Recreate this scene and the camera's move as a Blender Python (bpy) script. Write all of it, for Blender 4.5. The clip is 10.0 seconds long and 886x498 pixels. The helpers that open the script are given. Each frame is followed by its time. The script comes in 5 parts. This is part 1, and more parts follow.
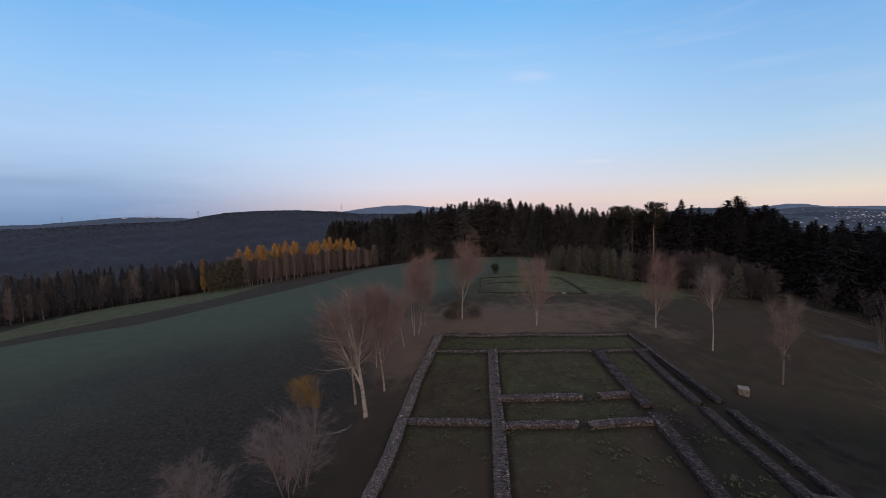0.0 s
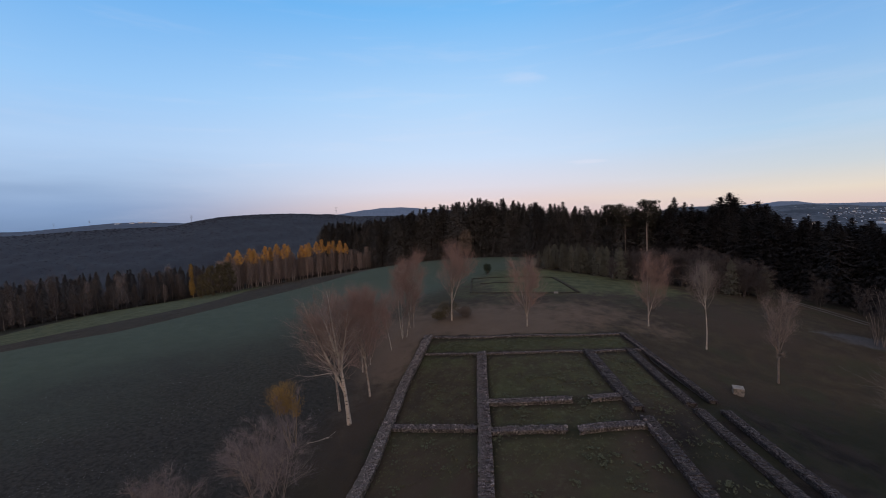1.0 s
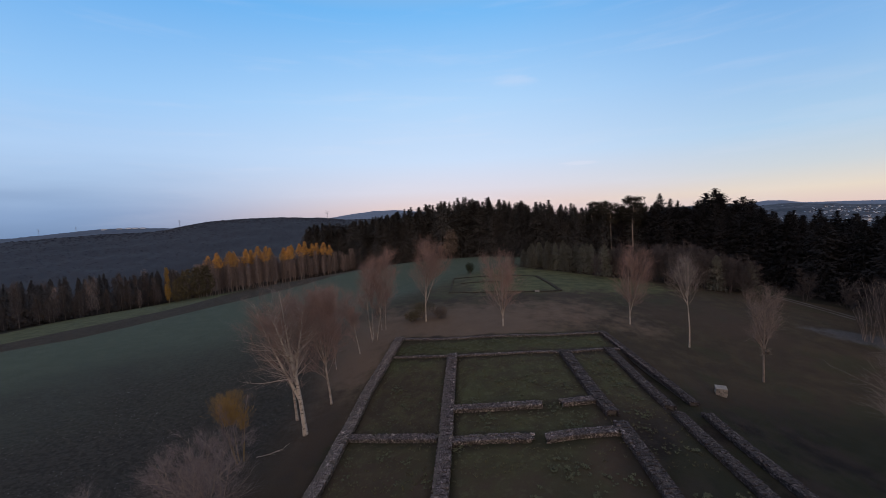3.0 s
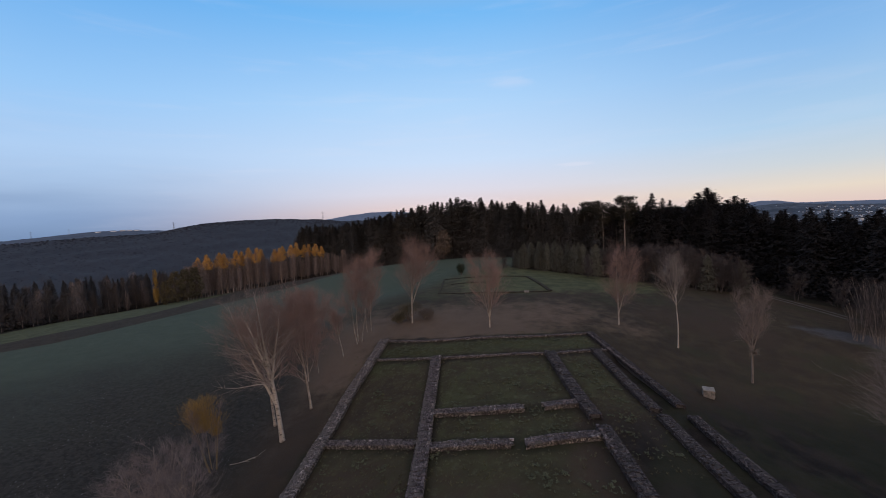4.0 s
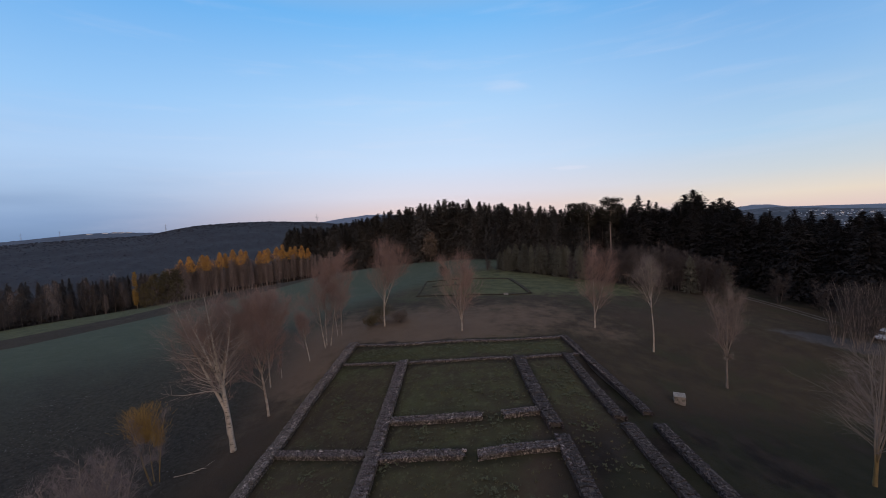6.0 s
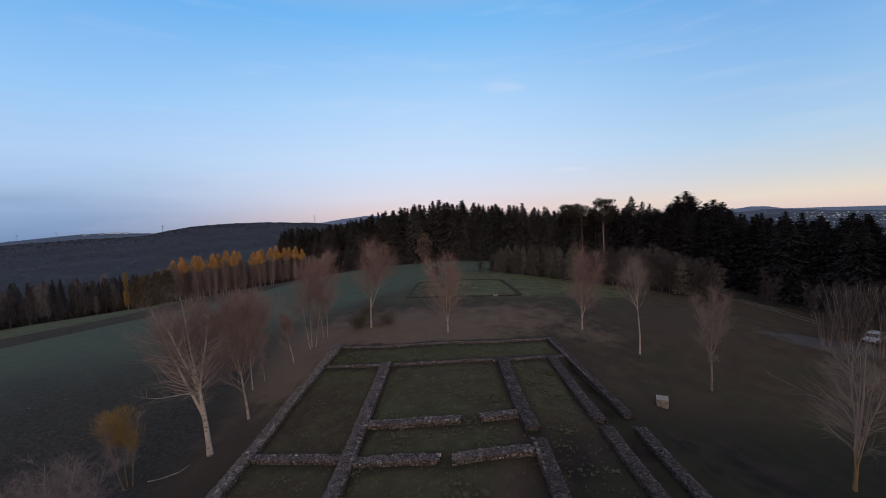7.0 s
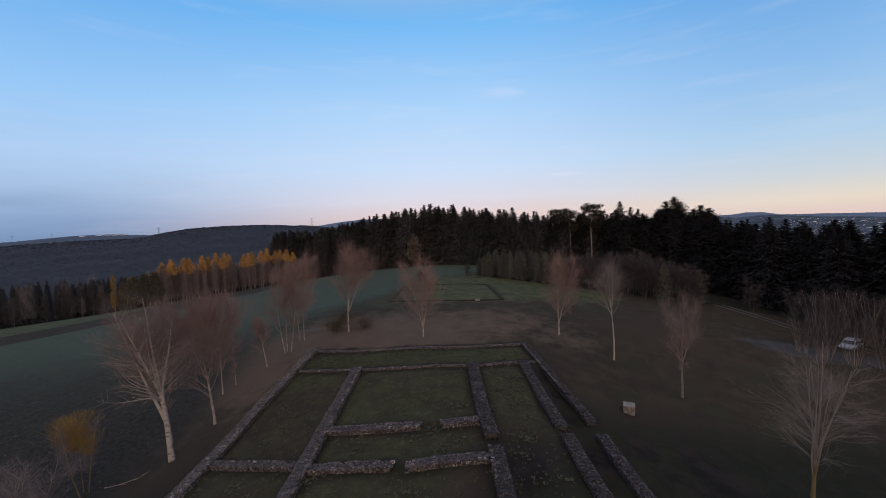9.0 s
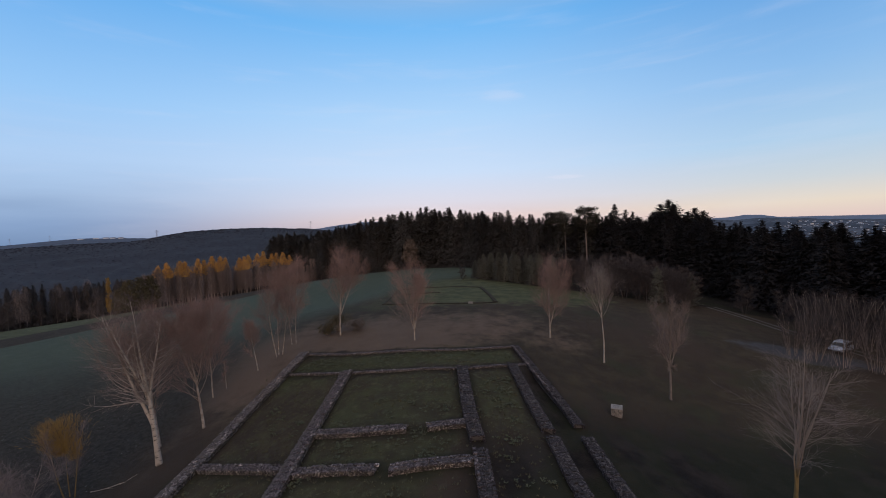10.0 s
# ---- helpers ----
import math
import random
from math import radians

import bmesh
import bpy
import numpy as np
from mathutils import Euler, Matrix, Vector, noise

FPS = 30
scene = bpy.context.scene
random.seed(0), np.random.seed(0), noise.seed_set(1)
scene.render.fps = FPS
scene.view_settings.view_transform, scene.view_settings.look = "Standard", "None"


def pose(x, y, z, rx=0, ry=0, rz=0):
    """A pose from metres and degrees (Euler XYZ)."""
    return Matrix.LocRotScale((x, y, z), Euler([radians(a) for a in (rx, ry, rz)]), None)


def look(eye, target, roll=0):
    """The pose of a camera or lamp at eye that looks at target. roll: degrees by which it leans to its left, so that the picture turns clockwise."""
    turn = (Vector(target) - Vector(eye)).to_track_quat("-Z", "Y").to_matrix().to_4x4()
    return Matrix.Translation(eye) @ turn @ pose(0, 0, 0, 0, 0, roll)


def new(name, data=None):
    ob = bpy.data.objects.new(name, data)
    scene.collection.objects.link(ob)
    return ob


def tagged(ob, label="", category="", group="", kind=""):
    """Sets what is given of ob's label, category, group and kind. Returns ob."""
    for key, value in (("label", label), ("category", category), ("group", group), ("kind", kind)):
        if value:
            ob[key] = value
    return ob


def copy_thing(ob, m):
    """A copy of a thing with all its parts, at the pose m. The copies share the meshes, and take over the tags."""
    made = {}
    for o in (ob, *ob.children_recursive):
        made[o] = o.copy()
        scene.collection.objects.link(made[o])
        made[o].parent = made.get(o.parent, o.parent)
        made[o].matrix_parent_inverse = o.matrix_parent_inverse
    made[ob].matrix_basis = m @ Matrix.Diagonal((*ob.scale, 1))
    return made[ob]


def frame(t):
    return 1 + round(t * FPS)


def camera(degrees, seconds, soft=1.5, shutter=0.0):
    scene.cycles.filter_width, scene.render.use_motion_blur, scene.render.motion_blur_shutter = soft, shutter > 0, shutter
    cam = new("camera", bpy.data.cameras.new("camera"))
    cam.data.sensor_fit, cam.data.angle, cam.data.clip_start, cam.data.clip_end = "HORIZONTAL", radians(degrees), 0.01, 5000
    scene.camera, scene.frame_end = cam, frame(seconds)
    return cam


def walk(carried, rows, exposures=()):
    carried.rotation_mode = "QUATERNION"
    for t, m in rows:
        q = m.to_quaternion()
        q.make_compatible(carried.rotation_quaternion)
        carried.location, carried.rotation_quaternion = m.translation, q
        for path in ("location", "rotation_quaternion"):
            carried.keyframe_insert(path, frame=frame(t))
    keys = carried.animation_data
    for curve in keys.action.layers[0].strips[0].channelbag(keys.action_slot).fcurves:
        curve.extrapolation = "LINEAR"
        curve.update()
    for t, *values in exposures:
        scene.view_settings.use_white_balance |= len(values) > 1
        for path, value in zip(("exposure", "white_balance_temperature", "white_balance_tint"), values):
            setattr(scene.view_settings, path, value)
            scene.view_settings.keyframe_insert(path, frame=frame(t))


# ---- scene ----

# camera: a slow sideways glide of a small drone
cam = camera(98.0, 10.0, soft=0.85)
ROWS = [
    (0.0, -0.76, -30.97, 17.65, 85.15, 1.41, 4.60),
    (0.5, -0.28, -30.32, 17.51, 85.25, 1.83, 4.27),
    (1.0, 0.28, -29.61, 17.29, 85.38, 2.11, 3.96),
    (1.5, 0.89, -28.88, 17.02, 85.45, 2.34, 3.64),
    (2.0, 1.56, -28.15, 16.73, 85.52, 2.47, 3.38),
    (2.5, 2.24, -27.43, 16.43, 85.62, 2.58, 3.17),
    (4.0, 4.27, -25.82, 15.91, 85.87, 2.89, 2.41),
    (4.5, 4.99, -25.34, 15.74, 85.98, 2.92, 2.25),
    (5.0, 5.71, -24.93, 15.60, 86.09, 2.92, 2.04),
    (5.5, 6.42, -24.57, 15.48, 86.20, 2.82, 1.91),
    (7.0, 8.60, -23.84, 15.28, 86.44, 2.64, 1.54),
    (7.5, 9.28, -23.71, 15.23, 86.58, 2.52, 1.46),
    (8.0, 9.97, -23.62, 15.21, 86.72, 2.38, 1.37),
    (8.5, 10.62, -23.59, 15.22, 86.84, 2.28, 1.33),
    (9.0, 11.20, -23.60, 15.22, 86.98, 2.26, 1.29),
    (9.5, 11.71, -23.65, 15.22, 87.18, 2.26, 1.26),
    (10.0, 12.12, -23.71, 15.21, 87.39, 2.32, 1.12),
]
walk(cam, [(t, pose(x, y, z, rx, ry, rz)) for t, x, y, z, rx, ry, rz in ROWS])


# ---- sky and light: dusk, just after sunset ----
def lin(r, g, b):
    """A colour given as 0..255 display values, as linear light."""
    return tuple(((c / 255 + 0.055) / 1.055) ** 2.4 if c > 10 else c / 255 / 12.92 for c in (r, g, b)) + (1.0,)


class Nodes:
    """Short hand for building node trees."""

    def __init__(self, tree):
        self.tree = tree
        tree.nodes.clear()

    def add(self, kind):
        return self.tree.nodes.new(kind)

    def put(self, socket, value):
        if isinstance(value, bpy.types.NodeSocket):
            self.tree.links.new(value, socket)
        else:
            socket.default_value = value

    def math(self, op, a, b=0.0, clamp=False):
        n = self.add("ShaderNodeMath")
        n.operation, n.use_clamp = op, clamp
        self.put(n.inputs[0], a)
        self.put(n.inputs[1], b)
        return n.outputs[0]

    def span(self, v, lo, hi, a=0.0, b=1.0, smooth=True):
        n = self.add("ShaderNodeMapRange")
        n.interpolation_type = "SMOOTHSTEP" if smooth else "LINEAR"
        for s, x in zip(n.inputs, (v, lo, hi, a, b)):
            self.put(s, x)
        return n.outputs[0]

    def mix(self, f, a, b, mode="MIX"):
        n = self.add("ShaderNodeMix")
        n.data_type, n.blend_type = "RGBA", mode
        self.put(n.inputs[0], f)
        self.put(n.inputs[6], a)
        self.put(n.inputs[7], b)
        return n.outputs[2]

    def noise(self, vec, scale, detail=4.0, rough=0.55, distort=0.0):
        n = self.add("ShaderNodeTexNoise")
        if vec is not None:
            self.put(n.inputs["Vector"], vec)
        for k, x in (("Scale", scale), ("Detail", detail), ("Roughness", rough), ("Distortion", distort)):
            n.inputs[k].default_value = x
        return n.outputs[0]

    def ramp(self, f, stops):
        n = self.add("ShaderNodeValToRGB")
        while len(n.color_ramp.elements) < len(stops):
            n.color_ramp.elements.new(0.5)
        for e, (p, c) in zip(n.color_ramp.elements, stops):
            e.position, e.color = p, c
        self.put(n.inputs[0], f)
        return n.outputs[0]

    def scaled(self, vec, s):
        n = self.add("ShaderNodeMapping")
        self.put(n.inputs["Vector"], vec)
        n.inputs["Scale"].default_value = s
        return n.outputs[0]


SKY_STRENGTH = 1.0
world = bpy.data.worlds.new("dusk_sky")
scene.world = world
world.use_nodes = True
w = Nodes(world.node_tree)
coord = w.add("ShaderNodeTexCoord").outputs["Generated"]
axes = w.add("ShaderNodeSeparateXYZ")
w.put(axes.inputs[0], coord)
east, north, height = axes.outputs
up = w.math("MAXIMUM", height, 0.0)
cool = w.ramp(up, [(0.0, lin(118, 142, 178)), (0.04, lin(140, 166, 204)), (0.09, lin(166, 192, 226)), (0.17, lin(177, 208, 244)),
                   (0.28, lin(152, 200, 247)), (0.46, lin(101, 172, 237)), (0.62, lin(160, 172, 198)), (1.0, lin(194, 180, 176))])
middle = w.ramp(up, [(0.0, lin(212, 188, 190)), (0.035, lin(228, 207, 206)), (0.075, lin(222, 219, 231)), (0.15, lin(203, 223, 249)),
                     (0.28, lin(177, 214, 251)), (0.46, lin(118, 186, 245)), (0.62, lin(160, 172, 198)), (1.0, lin(194, 180, 176))])
warm = w.ramp(up, [(0.0, lin(226, 202, 196)), (0.03, lin(232, 218, 202)), (0.075, lin(206, 214, 220)), (0.15, lin(176, 208, 236)),
                   (0.28, lin(140, 188, 236)), (0.46, lin(90, 158, 224)), (0.62, lin(160, 172, 198)), (1.0, lin(194, 180, 176))])
side = w.math("DIVIDE", east, w.math("ADD", w.math("ABSOLUTE", north), 0.35))
sky = w.mix(w.span(side, -0.75, -0.02), cool, middle)
sky = w.mix(w.span(side, 0.0, 0.65), sky, warm)
wisp = w.noise(w.scaled(coord, (1.6, 1.6, 13.0)), 2.2, 5.0, 0.55, 0.3)
sky = w.mix(w.math("MULTIPLY", w.span(wisp, 0.5, 0.8), 0.14), sky, lin(226, 226, 240))
# two small bright wisps high over the wood
flat_a, flat_e = (w.math("DIVIDE", v, w.math("MAXIMUM", north, 0.05)) for v in (east, height))
for a0, e0, wide_a, wide_e, share in ((0.145, 0.333, 0.07, 0.016, 0.13), (0.297, 0.13, 0.06, 0.009, 0.22)):
    da = w.math("DIVIDE", w.math("SUBTRACT", flat_a, a0), wide_a)
    de = w.math("DIVIDE", w.math("SUBTRACT", flat_e, w.math("ADD", e0, w.math("MULTIPLY", w.math("SUBTRACT", wisp, 0.5), 0.06))), wide_e)
    away = w.math("ADD", w.math("MULTIPLY", da, da), w.math("MULTIPLY", de, de))
    sky = w.mix(w.math("MULTIPLY", w.span(away, 1.0, 0.0), share), sky, lin(238, 232, 244))
bank = w.noise(w.scaled(coord, (1.2, 1.2, 9.0)), 1.6, 4.0, 0.5)
low = w.math("MULTIPLY", w.span(up, 0.25, 0.03), w.span(side, -0.25, -0.8))
sky = w.mix(w.math("MULTIPLY", w.math("MULTIPLY", w.span(bank, 0.35, 0.75), low), 0.45), sky, lin(112, 138, 178))
# the afterglow of the sun that has set behind the camera
behind = w.math("MULTIPLY", w.span(north, 0.1, -0.85), w.span(up, 0.75, 0.0))
sky = w.mix(behind, sky, (1.6, 1.02, 0.69, 1.0))
sky = w.mix(w.span(height, 0.0, -0.06), sky, lin(40, 42, 50))
glow = w.add("ShaderNodeBackground")
w.put(glow.inputs[0], sky)
glow.inputs[1].default_value = SKY_STRENGTH
w.put(w.add("ShaderNodeOutputWorld").inputs[0], glow.outputs[0])


sun = new("afterglow_sun", bpy.data.lights.new("afterglow_sun", "SUN"))
sun.data.energy, sun.data.angle, sun.data.color = 0.34, radians(40), (1.0, 0.74, 0.54)
sun.matrix_basis = look((14, -40, 22), (0, 0, 0))


# ---- materials ----
def material(name, build, rough=0.9, metal=0.0, bump=None, strength=0.5, spec=0.3):
    """A node material; build(nodes, place) gives the colour; bump(nodes, place) a height in metres."""
    mat = bpy.data.materials.new(name)
    mat.use_nodes = True
    n = Nodes(mat.node_tree)
    place = n.add("ShaderNodeTexCoord").outputs["Object"]
    shader = n.add("ShaderNodeBsdfPrincipled")
    n.put(shader.inputs["Base Color"], build(n, place))
    n.put(shader.inputs["Roughness"], rough if not callable(rough) else rough(n, place))
    shader.inputs["Metallic"].default_value = metal
    shader.inputs["Specular IOR Level"].default_value = spec
    if bump:
        b = n.add("ShaderNodeBump")
        b.inputs["Strength"].default_value = strength
        b.inputs["Distance"].default_value = 1.0
        n.put(b.inputs["Height"], bump(n, place))
        n.put(shader.inputs["Normal"], b.outputs[0])
    n.put(n.add("ShaderNodeOutputMaterial").inputs[0], shader.outputs[0])
    return mat


def grained(dark, light, scale, fine=8.0, low=0.3, high=0.7, chance=0.0):
    """Two-scale variation between two base colours; chance adds a change from object to object."""
    def build(n, p):
        big = n.noise(p, scale, 4.0, 0.6)
        small = n.noise(p, scale * fine, 3.0, 0.6)
        f = n.math("ADD", n.math("MULTIPLY", big, 0.6), n.math("MULTIPLY", small, 0.4))
        col = n.mix(n.span(f, low, high), (*dark, 1.0), (*light, 1.0))
        if chance:
            r = n.add("ShaderNodeObjectInfo").outputs["Random"]
            col = n.mix(1.0, col, n.ramp(r, [(0.0, (1 - chance, 1 - chance, 1 - chance, 1)), (1.0, (1 + chance * 0.6, 1 + chance * 0.5, 1 + chance * 0.4, 1))]), "MULTIPLY")
        return col
    return build


def ground_colour(n, p):
    zone = n.add("ShaderNodeAttribute")
    zone.attribute_name = "zone"
    z = n.add("ShaderNodeSeparateColor")
    n.put(z.inputs[0], zone.outputs["Color"])
    field, dirt, gravel = z.outputs
    big = n.noise(p, 0.06, 4.0, 0.6)
    mid = n.noise(p, 0.5, 5.0, 0.65)
    fine = n.noise(p, 5.0, 4.0, 0.7)
    cover = n.add("ShaderNodeAttribute")
    cover.attribute_name = "cover"
    c = n.add("ShaderNodeSeparateColor")
    n.put(c.inputs[0], cover.outputs["Color"])
    litter, lush, bare = c.outputs
    patch = n.noise(p, 0.16, 3.0, 0.6)
    wobble = n.math("MULTIPLY", n.math("SUBTRACT", mid, 0.5), 1.1)
    meadow = n.mix(n.span(mid, 0.35, 0.68), (0.036, 0.029, 0.0215, 1), (0.055, 0.045, 0.029, 1))
    meadow = n.mix(n.span(big, 0.45, 0.62), meadow, (0.048, 0.036, 0.027, 1))
    meadow = n.mix(n.math("MULTIPLY", n.span(patch, 0.5, 0.66), 0.55), meadow, (0.035, 0.039, 0.021, 1))
    meadow = n.mix(n.span(n.math("ADD", lush, wobble), 0.2, 0.9), meadow, n.mix(mid, (0.026, 0.027, 0.016, 1), (0.068, 0.077, 0.036, 1)))
    speck = n.noise(p, 1.7, 4.0, 0.65)
    meadow = n.mix(n.math("MULTIPLY", n.math("MULTIPLY", n.span(speck, 0.52, 0.70), n.span(lush, 0.1, 0.6)), 0.6), meadow, (0.088, 0.092, 0.056, 1))
    meadow = n.mix(n.span(n.math("ADD", litter, wobble), 0.2, 0.9), meadow, n.mix(mid, (0.088, 0.065, 0.051, 1), (0.144, 0.107, 0.079, 1)))
    # bare: dark earth, its colour also painting lens vignette and wall-foot shade
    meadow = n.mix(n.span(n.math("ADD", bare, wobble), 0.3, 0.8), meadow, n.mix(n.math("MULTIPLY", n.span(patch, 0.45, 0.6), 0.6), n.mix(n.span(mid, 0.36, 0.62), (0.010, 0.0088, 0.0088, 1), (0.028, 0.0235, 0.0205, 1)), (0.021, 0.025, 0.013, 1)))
    meadow = n.mix(n.math("MULTIPLY", n.span(fine, 0.5, 0.8), n.span(bare, 0.1, 0.8, 0.30, 0.04)), meadow, (0.074, 0.066, 0.045, 1))
    crop = n.mix(n.span(mid, 0.3, 0.7), (0.051, 0.070, 0.052, 1), (0.063, 0.083, 0.061, 1))
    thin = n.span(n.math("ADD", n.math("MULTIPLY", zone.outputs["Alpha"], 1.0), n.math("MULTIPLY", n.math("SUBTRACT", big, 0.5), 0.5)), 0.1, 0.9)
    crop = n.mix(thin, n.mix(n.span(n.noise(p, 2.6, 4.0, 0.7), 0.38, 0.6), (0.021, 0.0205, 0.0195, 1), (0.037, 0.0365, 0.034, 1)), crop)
    turned = n.add("ShaderNodeMapping")
    n.put(turned.inputs["Vector"], p)
    turned.inputs["Rotation"].default_value = (0.0, 0.0, radians(-32))
    turned.inputs["Scale"].default_value = (0.25, 1.6, 1.0)
    streak = n.noise(turned.outputs[0], 0.9, 4.0, 0.6)
    crop = n.mix(n.math("MULTIPLY", n.span(streak, 0.4, 0.75), 0.12), crop, (0.030, 0.029, 0.026, 1))
    crop = n.mix(n.math("MULTIPLY", n.span(fine, 0.54, 0.74), 0.7), crop, (0.078, 0.080, 0.066, 1))
    earth = n.mix(n.span(n.math("ADD", n.math("MULTIPLY", fine, 0.5), n.math("MULTIPLY", mid, 0.5)), 0.4, 0.6), (0.025, 0.0205, 0.0145, 1), (0.045, 0.0365, 0.026, 1))
    verge = n.mix(n.span(mid, 0.3, 0.7), (0.044, 0.052, 0.027, 1), (0.088, 0.096, 0.050, 1))
    meadow = n.mix(n.span(n.math("ADD", cover.outputs["Alpha"], n.math("MULTIPLY", wobble, 0.7)), 0.35, 0.65), meadow, verge)
    stones = n.mix(n.span(fine, 0.3, 0.75), (0.050, 0.051, 0.056, 1), (0.088, 0.088, 0.094, 1))
    edge = n.math("MULTIPLY", n.math("SUBTRACT", mid, 0.5), 0.7)
    col = n.mix(n.span(n.math("ADD", field, n.math("MULTIPLY", edge, 0.6)), 0.05, 0.95), meadow, crop)
    col = n.mix(n.span(n.math("ADD", dirt, edge), 0.4, 0.6), col, earth)
    return n.mix(n.span(n.math("ADD", gravel, edge), 0.4, 0.65), col, stones)


def ground_relief(n, p):
    return n.math("ADD", n.math("MULTIPLY", n.noise(p, 1.1, 5.0, 0.65), 0.07), n.math("MULTIPLY", n.noise(p, 7.0, 4.0, 0.75), 0.09))


def flecked(dark, light, moss):
    """Weathered limestone: lichen, moss and pale flecks."""
    def build(n, p):
        place = n.add("ShaderNodeNewGeometry").outputs["Position"]
        big = n.noise(place, 2.4, 5.0, 0.7)
        fine = n.noise(place, 7.0, 6.0, 0.9)
        col = n.mix(n.span(fine, 0.49, 0.575), (*dark, 1), (*light, 1))
        col = n.mix(n.math("MULTIPLY", n.span(big, 0.5, 0.6), 0.75), col, (*moss, 1))
        r = n.add("ShaderNodeNewGeometry").outputs["Random Per Island"]
        r2 = n.add("ShaderNodeObjectInfo").outputs["Random"]
        both = n.math("FRACT", n.math("ADD", r, r2))
        return n.mix(1.0, col, n.ramp(both, [(0.0, (0.72, 0.71, 0.74, 1)), (0.85, (1.06, 1.05, 1.05, 1)), (1.0, (1.6, 1.55, 1.5, 1))]), "MULTIPLY")
    return build


def birch_bark(n, p):
    z = n.scaled(p, (1.0, 1.0, 2.4))
    marks = n.span(n.noise(z, 3.2, 4.0, 0.7), 0.53, 0.64)
    pale = n.mix(n.noise(p, 1.3, 3.0), (0.27, 0.24, 0.208, 1), (0.44, 0.395, 0.34, 1))
    pale = n.mix(n.math("MULTIPLY", n.span(n.noise(p, 0.8, 4.0, 0.65), 0.48, 0.66), 0.75), pale, (0.13, 0.105, 0.082, 1))
    return n.mix(marks, pale, (0.065, 0.052, 0.047, 1))


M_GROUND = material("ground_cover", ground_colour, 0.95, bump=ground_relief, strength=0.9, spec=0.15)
M_STONE = material("weathered_stone", flecked((0.034, 0.029, 0.033), (0.215, 0.190, 0.196), (0.070, 0.062, 0.060)), 0.92, bump=lambda n, p: n.math("MULTIPLY", n.noise(p, 16.0, 4.0, 0.7), 0.04), strength=0.8)
# darker copy of the stone, painting the lens vignette on the right-hand walls
M_STONE_DIMMED = material("vignette_dimmed_stone", flecked((0.016, 0.014, 0.016), (0.110, 0.097, 0.102), (0.030, 0.028, 0.026)), 0.92)
M_FACE = material("face_stone", flecked((0.026, 0.023, 0.022), (0.25, 0.226, 0.198), (0.050, 0.043, 0.033)), 0.92)
M_EDGE = material("pale_edge_stone", flecked((0.038, 0.033, 0.036), (0.37, 0.335, 0.325), (0.085, 0.076, 0.066)), 0.92)
M_CORE = material("mortar_core", grained((0.045, 0.042, 0.042), (0.115, 0.105, 0.10), 3.0, 6.0), 0.95, bump=lambda n, p: n.math("MULTIPLY", n.noise(p, 9.0, 5.0, 0.7), 0.08), strength=0.9)
M_BIRCH = material("birch_bark", birch_bark, 0.85)
def slim_bark(n, p):
    """Birch bark that turns reddish brown in the young upper wood."""
    parts = n.add("ShaderNodeSeparateXYZ")
    n.put(parts.inputs[0], p)
    return n.mix(n.math("MULTIPLY", n.span(parts.outputs[2], 4.5, 10.0), 0.6), n.mix(n.span(n.noise(p, 1.9, 4.0, 0.7), 0.40, 0.62), birch_bark(n, p), (0.20, 0.165, 0.138, 1)), (0.15, 0.105, 0.092, 1))


M_BIRCH_SLIM = material("slim_birch_bark", slim_bark, 0.85)
M_STEM_PALE = material("pale_brown_stem", grained((0.15, 0.125, 0.11), (0.30, 0.25, 0.215), 2.0, chance=0.3), 0.9)
M_BARK = material("grey_bark", grained((0.10, 0.085, 0.075), (0.22, 0.185, 0.16), 2.0), 0.9)
M_LIMB = material("pale_limb", grained((0.22, 0.192, 0.168), (0.40, 0.35, 0.305), 2.0), 0.9)
M_TWIG_PALE = material("pinkish_twig", grained((0.12, 0.10, 0.105), (0.19, 0.165, 0.168), 1.0, chance=0.2), 0.9)
M_TWIG_MAUVE = material("mauve_twig", grained((0.15, 0.122, 0.115), (0.25, 0.205, 0.19), 1.0, chance=0.35), 0.9)
M_BEECH = material("dry_beech_leaves", grained((0.11, 0.086, 0.068), (0.18, 0.14, 0.11), 0.8), 0.9)
def mossy_bark(n, p):
    """Yellow lichen low on the stem, pale grey-brown bark above."""
    parts = n.add("ShaderNodeSeparateXYZ")
    n.put(parts.inputs[0], p)
    low = n.mix(n.noise(p, 2.0), (0.085, 0.064, 0.028, 1), (0.20, 0.150, 0.070, 1))
    high = n.mix(n.noise(p, 1.4), (0.13, 0.110, 0.098, 1), (0.27, 0.232, 0.205, 1))
    return n.mix(n.span(n.math("ADD", parts.outputs[2], n.math("MULTIPLY", n.noise(p, 0.9), 2.0)), 2.2, 4.6), low, high)


M_BARK_MOSS = material("mossy_bark", mossy_bark, 0.9)
M_UNDER = material("dark_undergrowth", grained((0.036, 0.032, 0.032), (0.066, 0.060, 0.059), 0.5), 0.95)
M_MOSS = material("overgrown_stone", grained((0.022, 0.021, 0.015), (0.050, 0.046, 0.032), 1.5), 0.95)
M_TWIG = material("reddish_twig", grained((0.185, 0.126, 0.110), (0.275, 0.188, 0.166), 1.0, chance=0.2), 0.9)
M_SCRUB = material("dark_scrub", grained((0.052, 0.044, 0.044), (0.092, 0.078, 0.076), 1.0, chance=0.3), 0.9)
M_TWIG_GREY = material("grey_twig", grained((0.15, 0.132, 0.122), (0.24, 0.21, 0.195), 1.0, chance=0.2), 0.9)
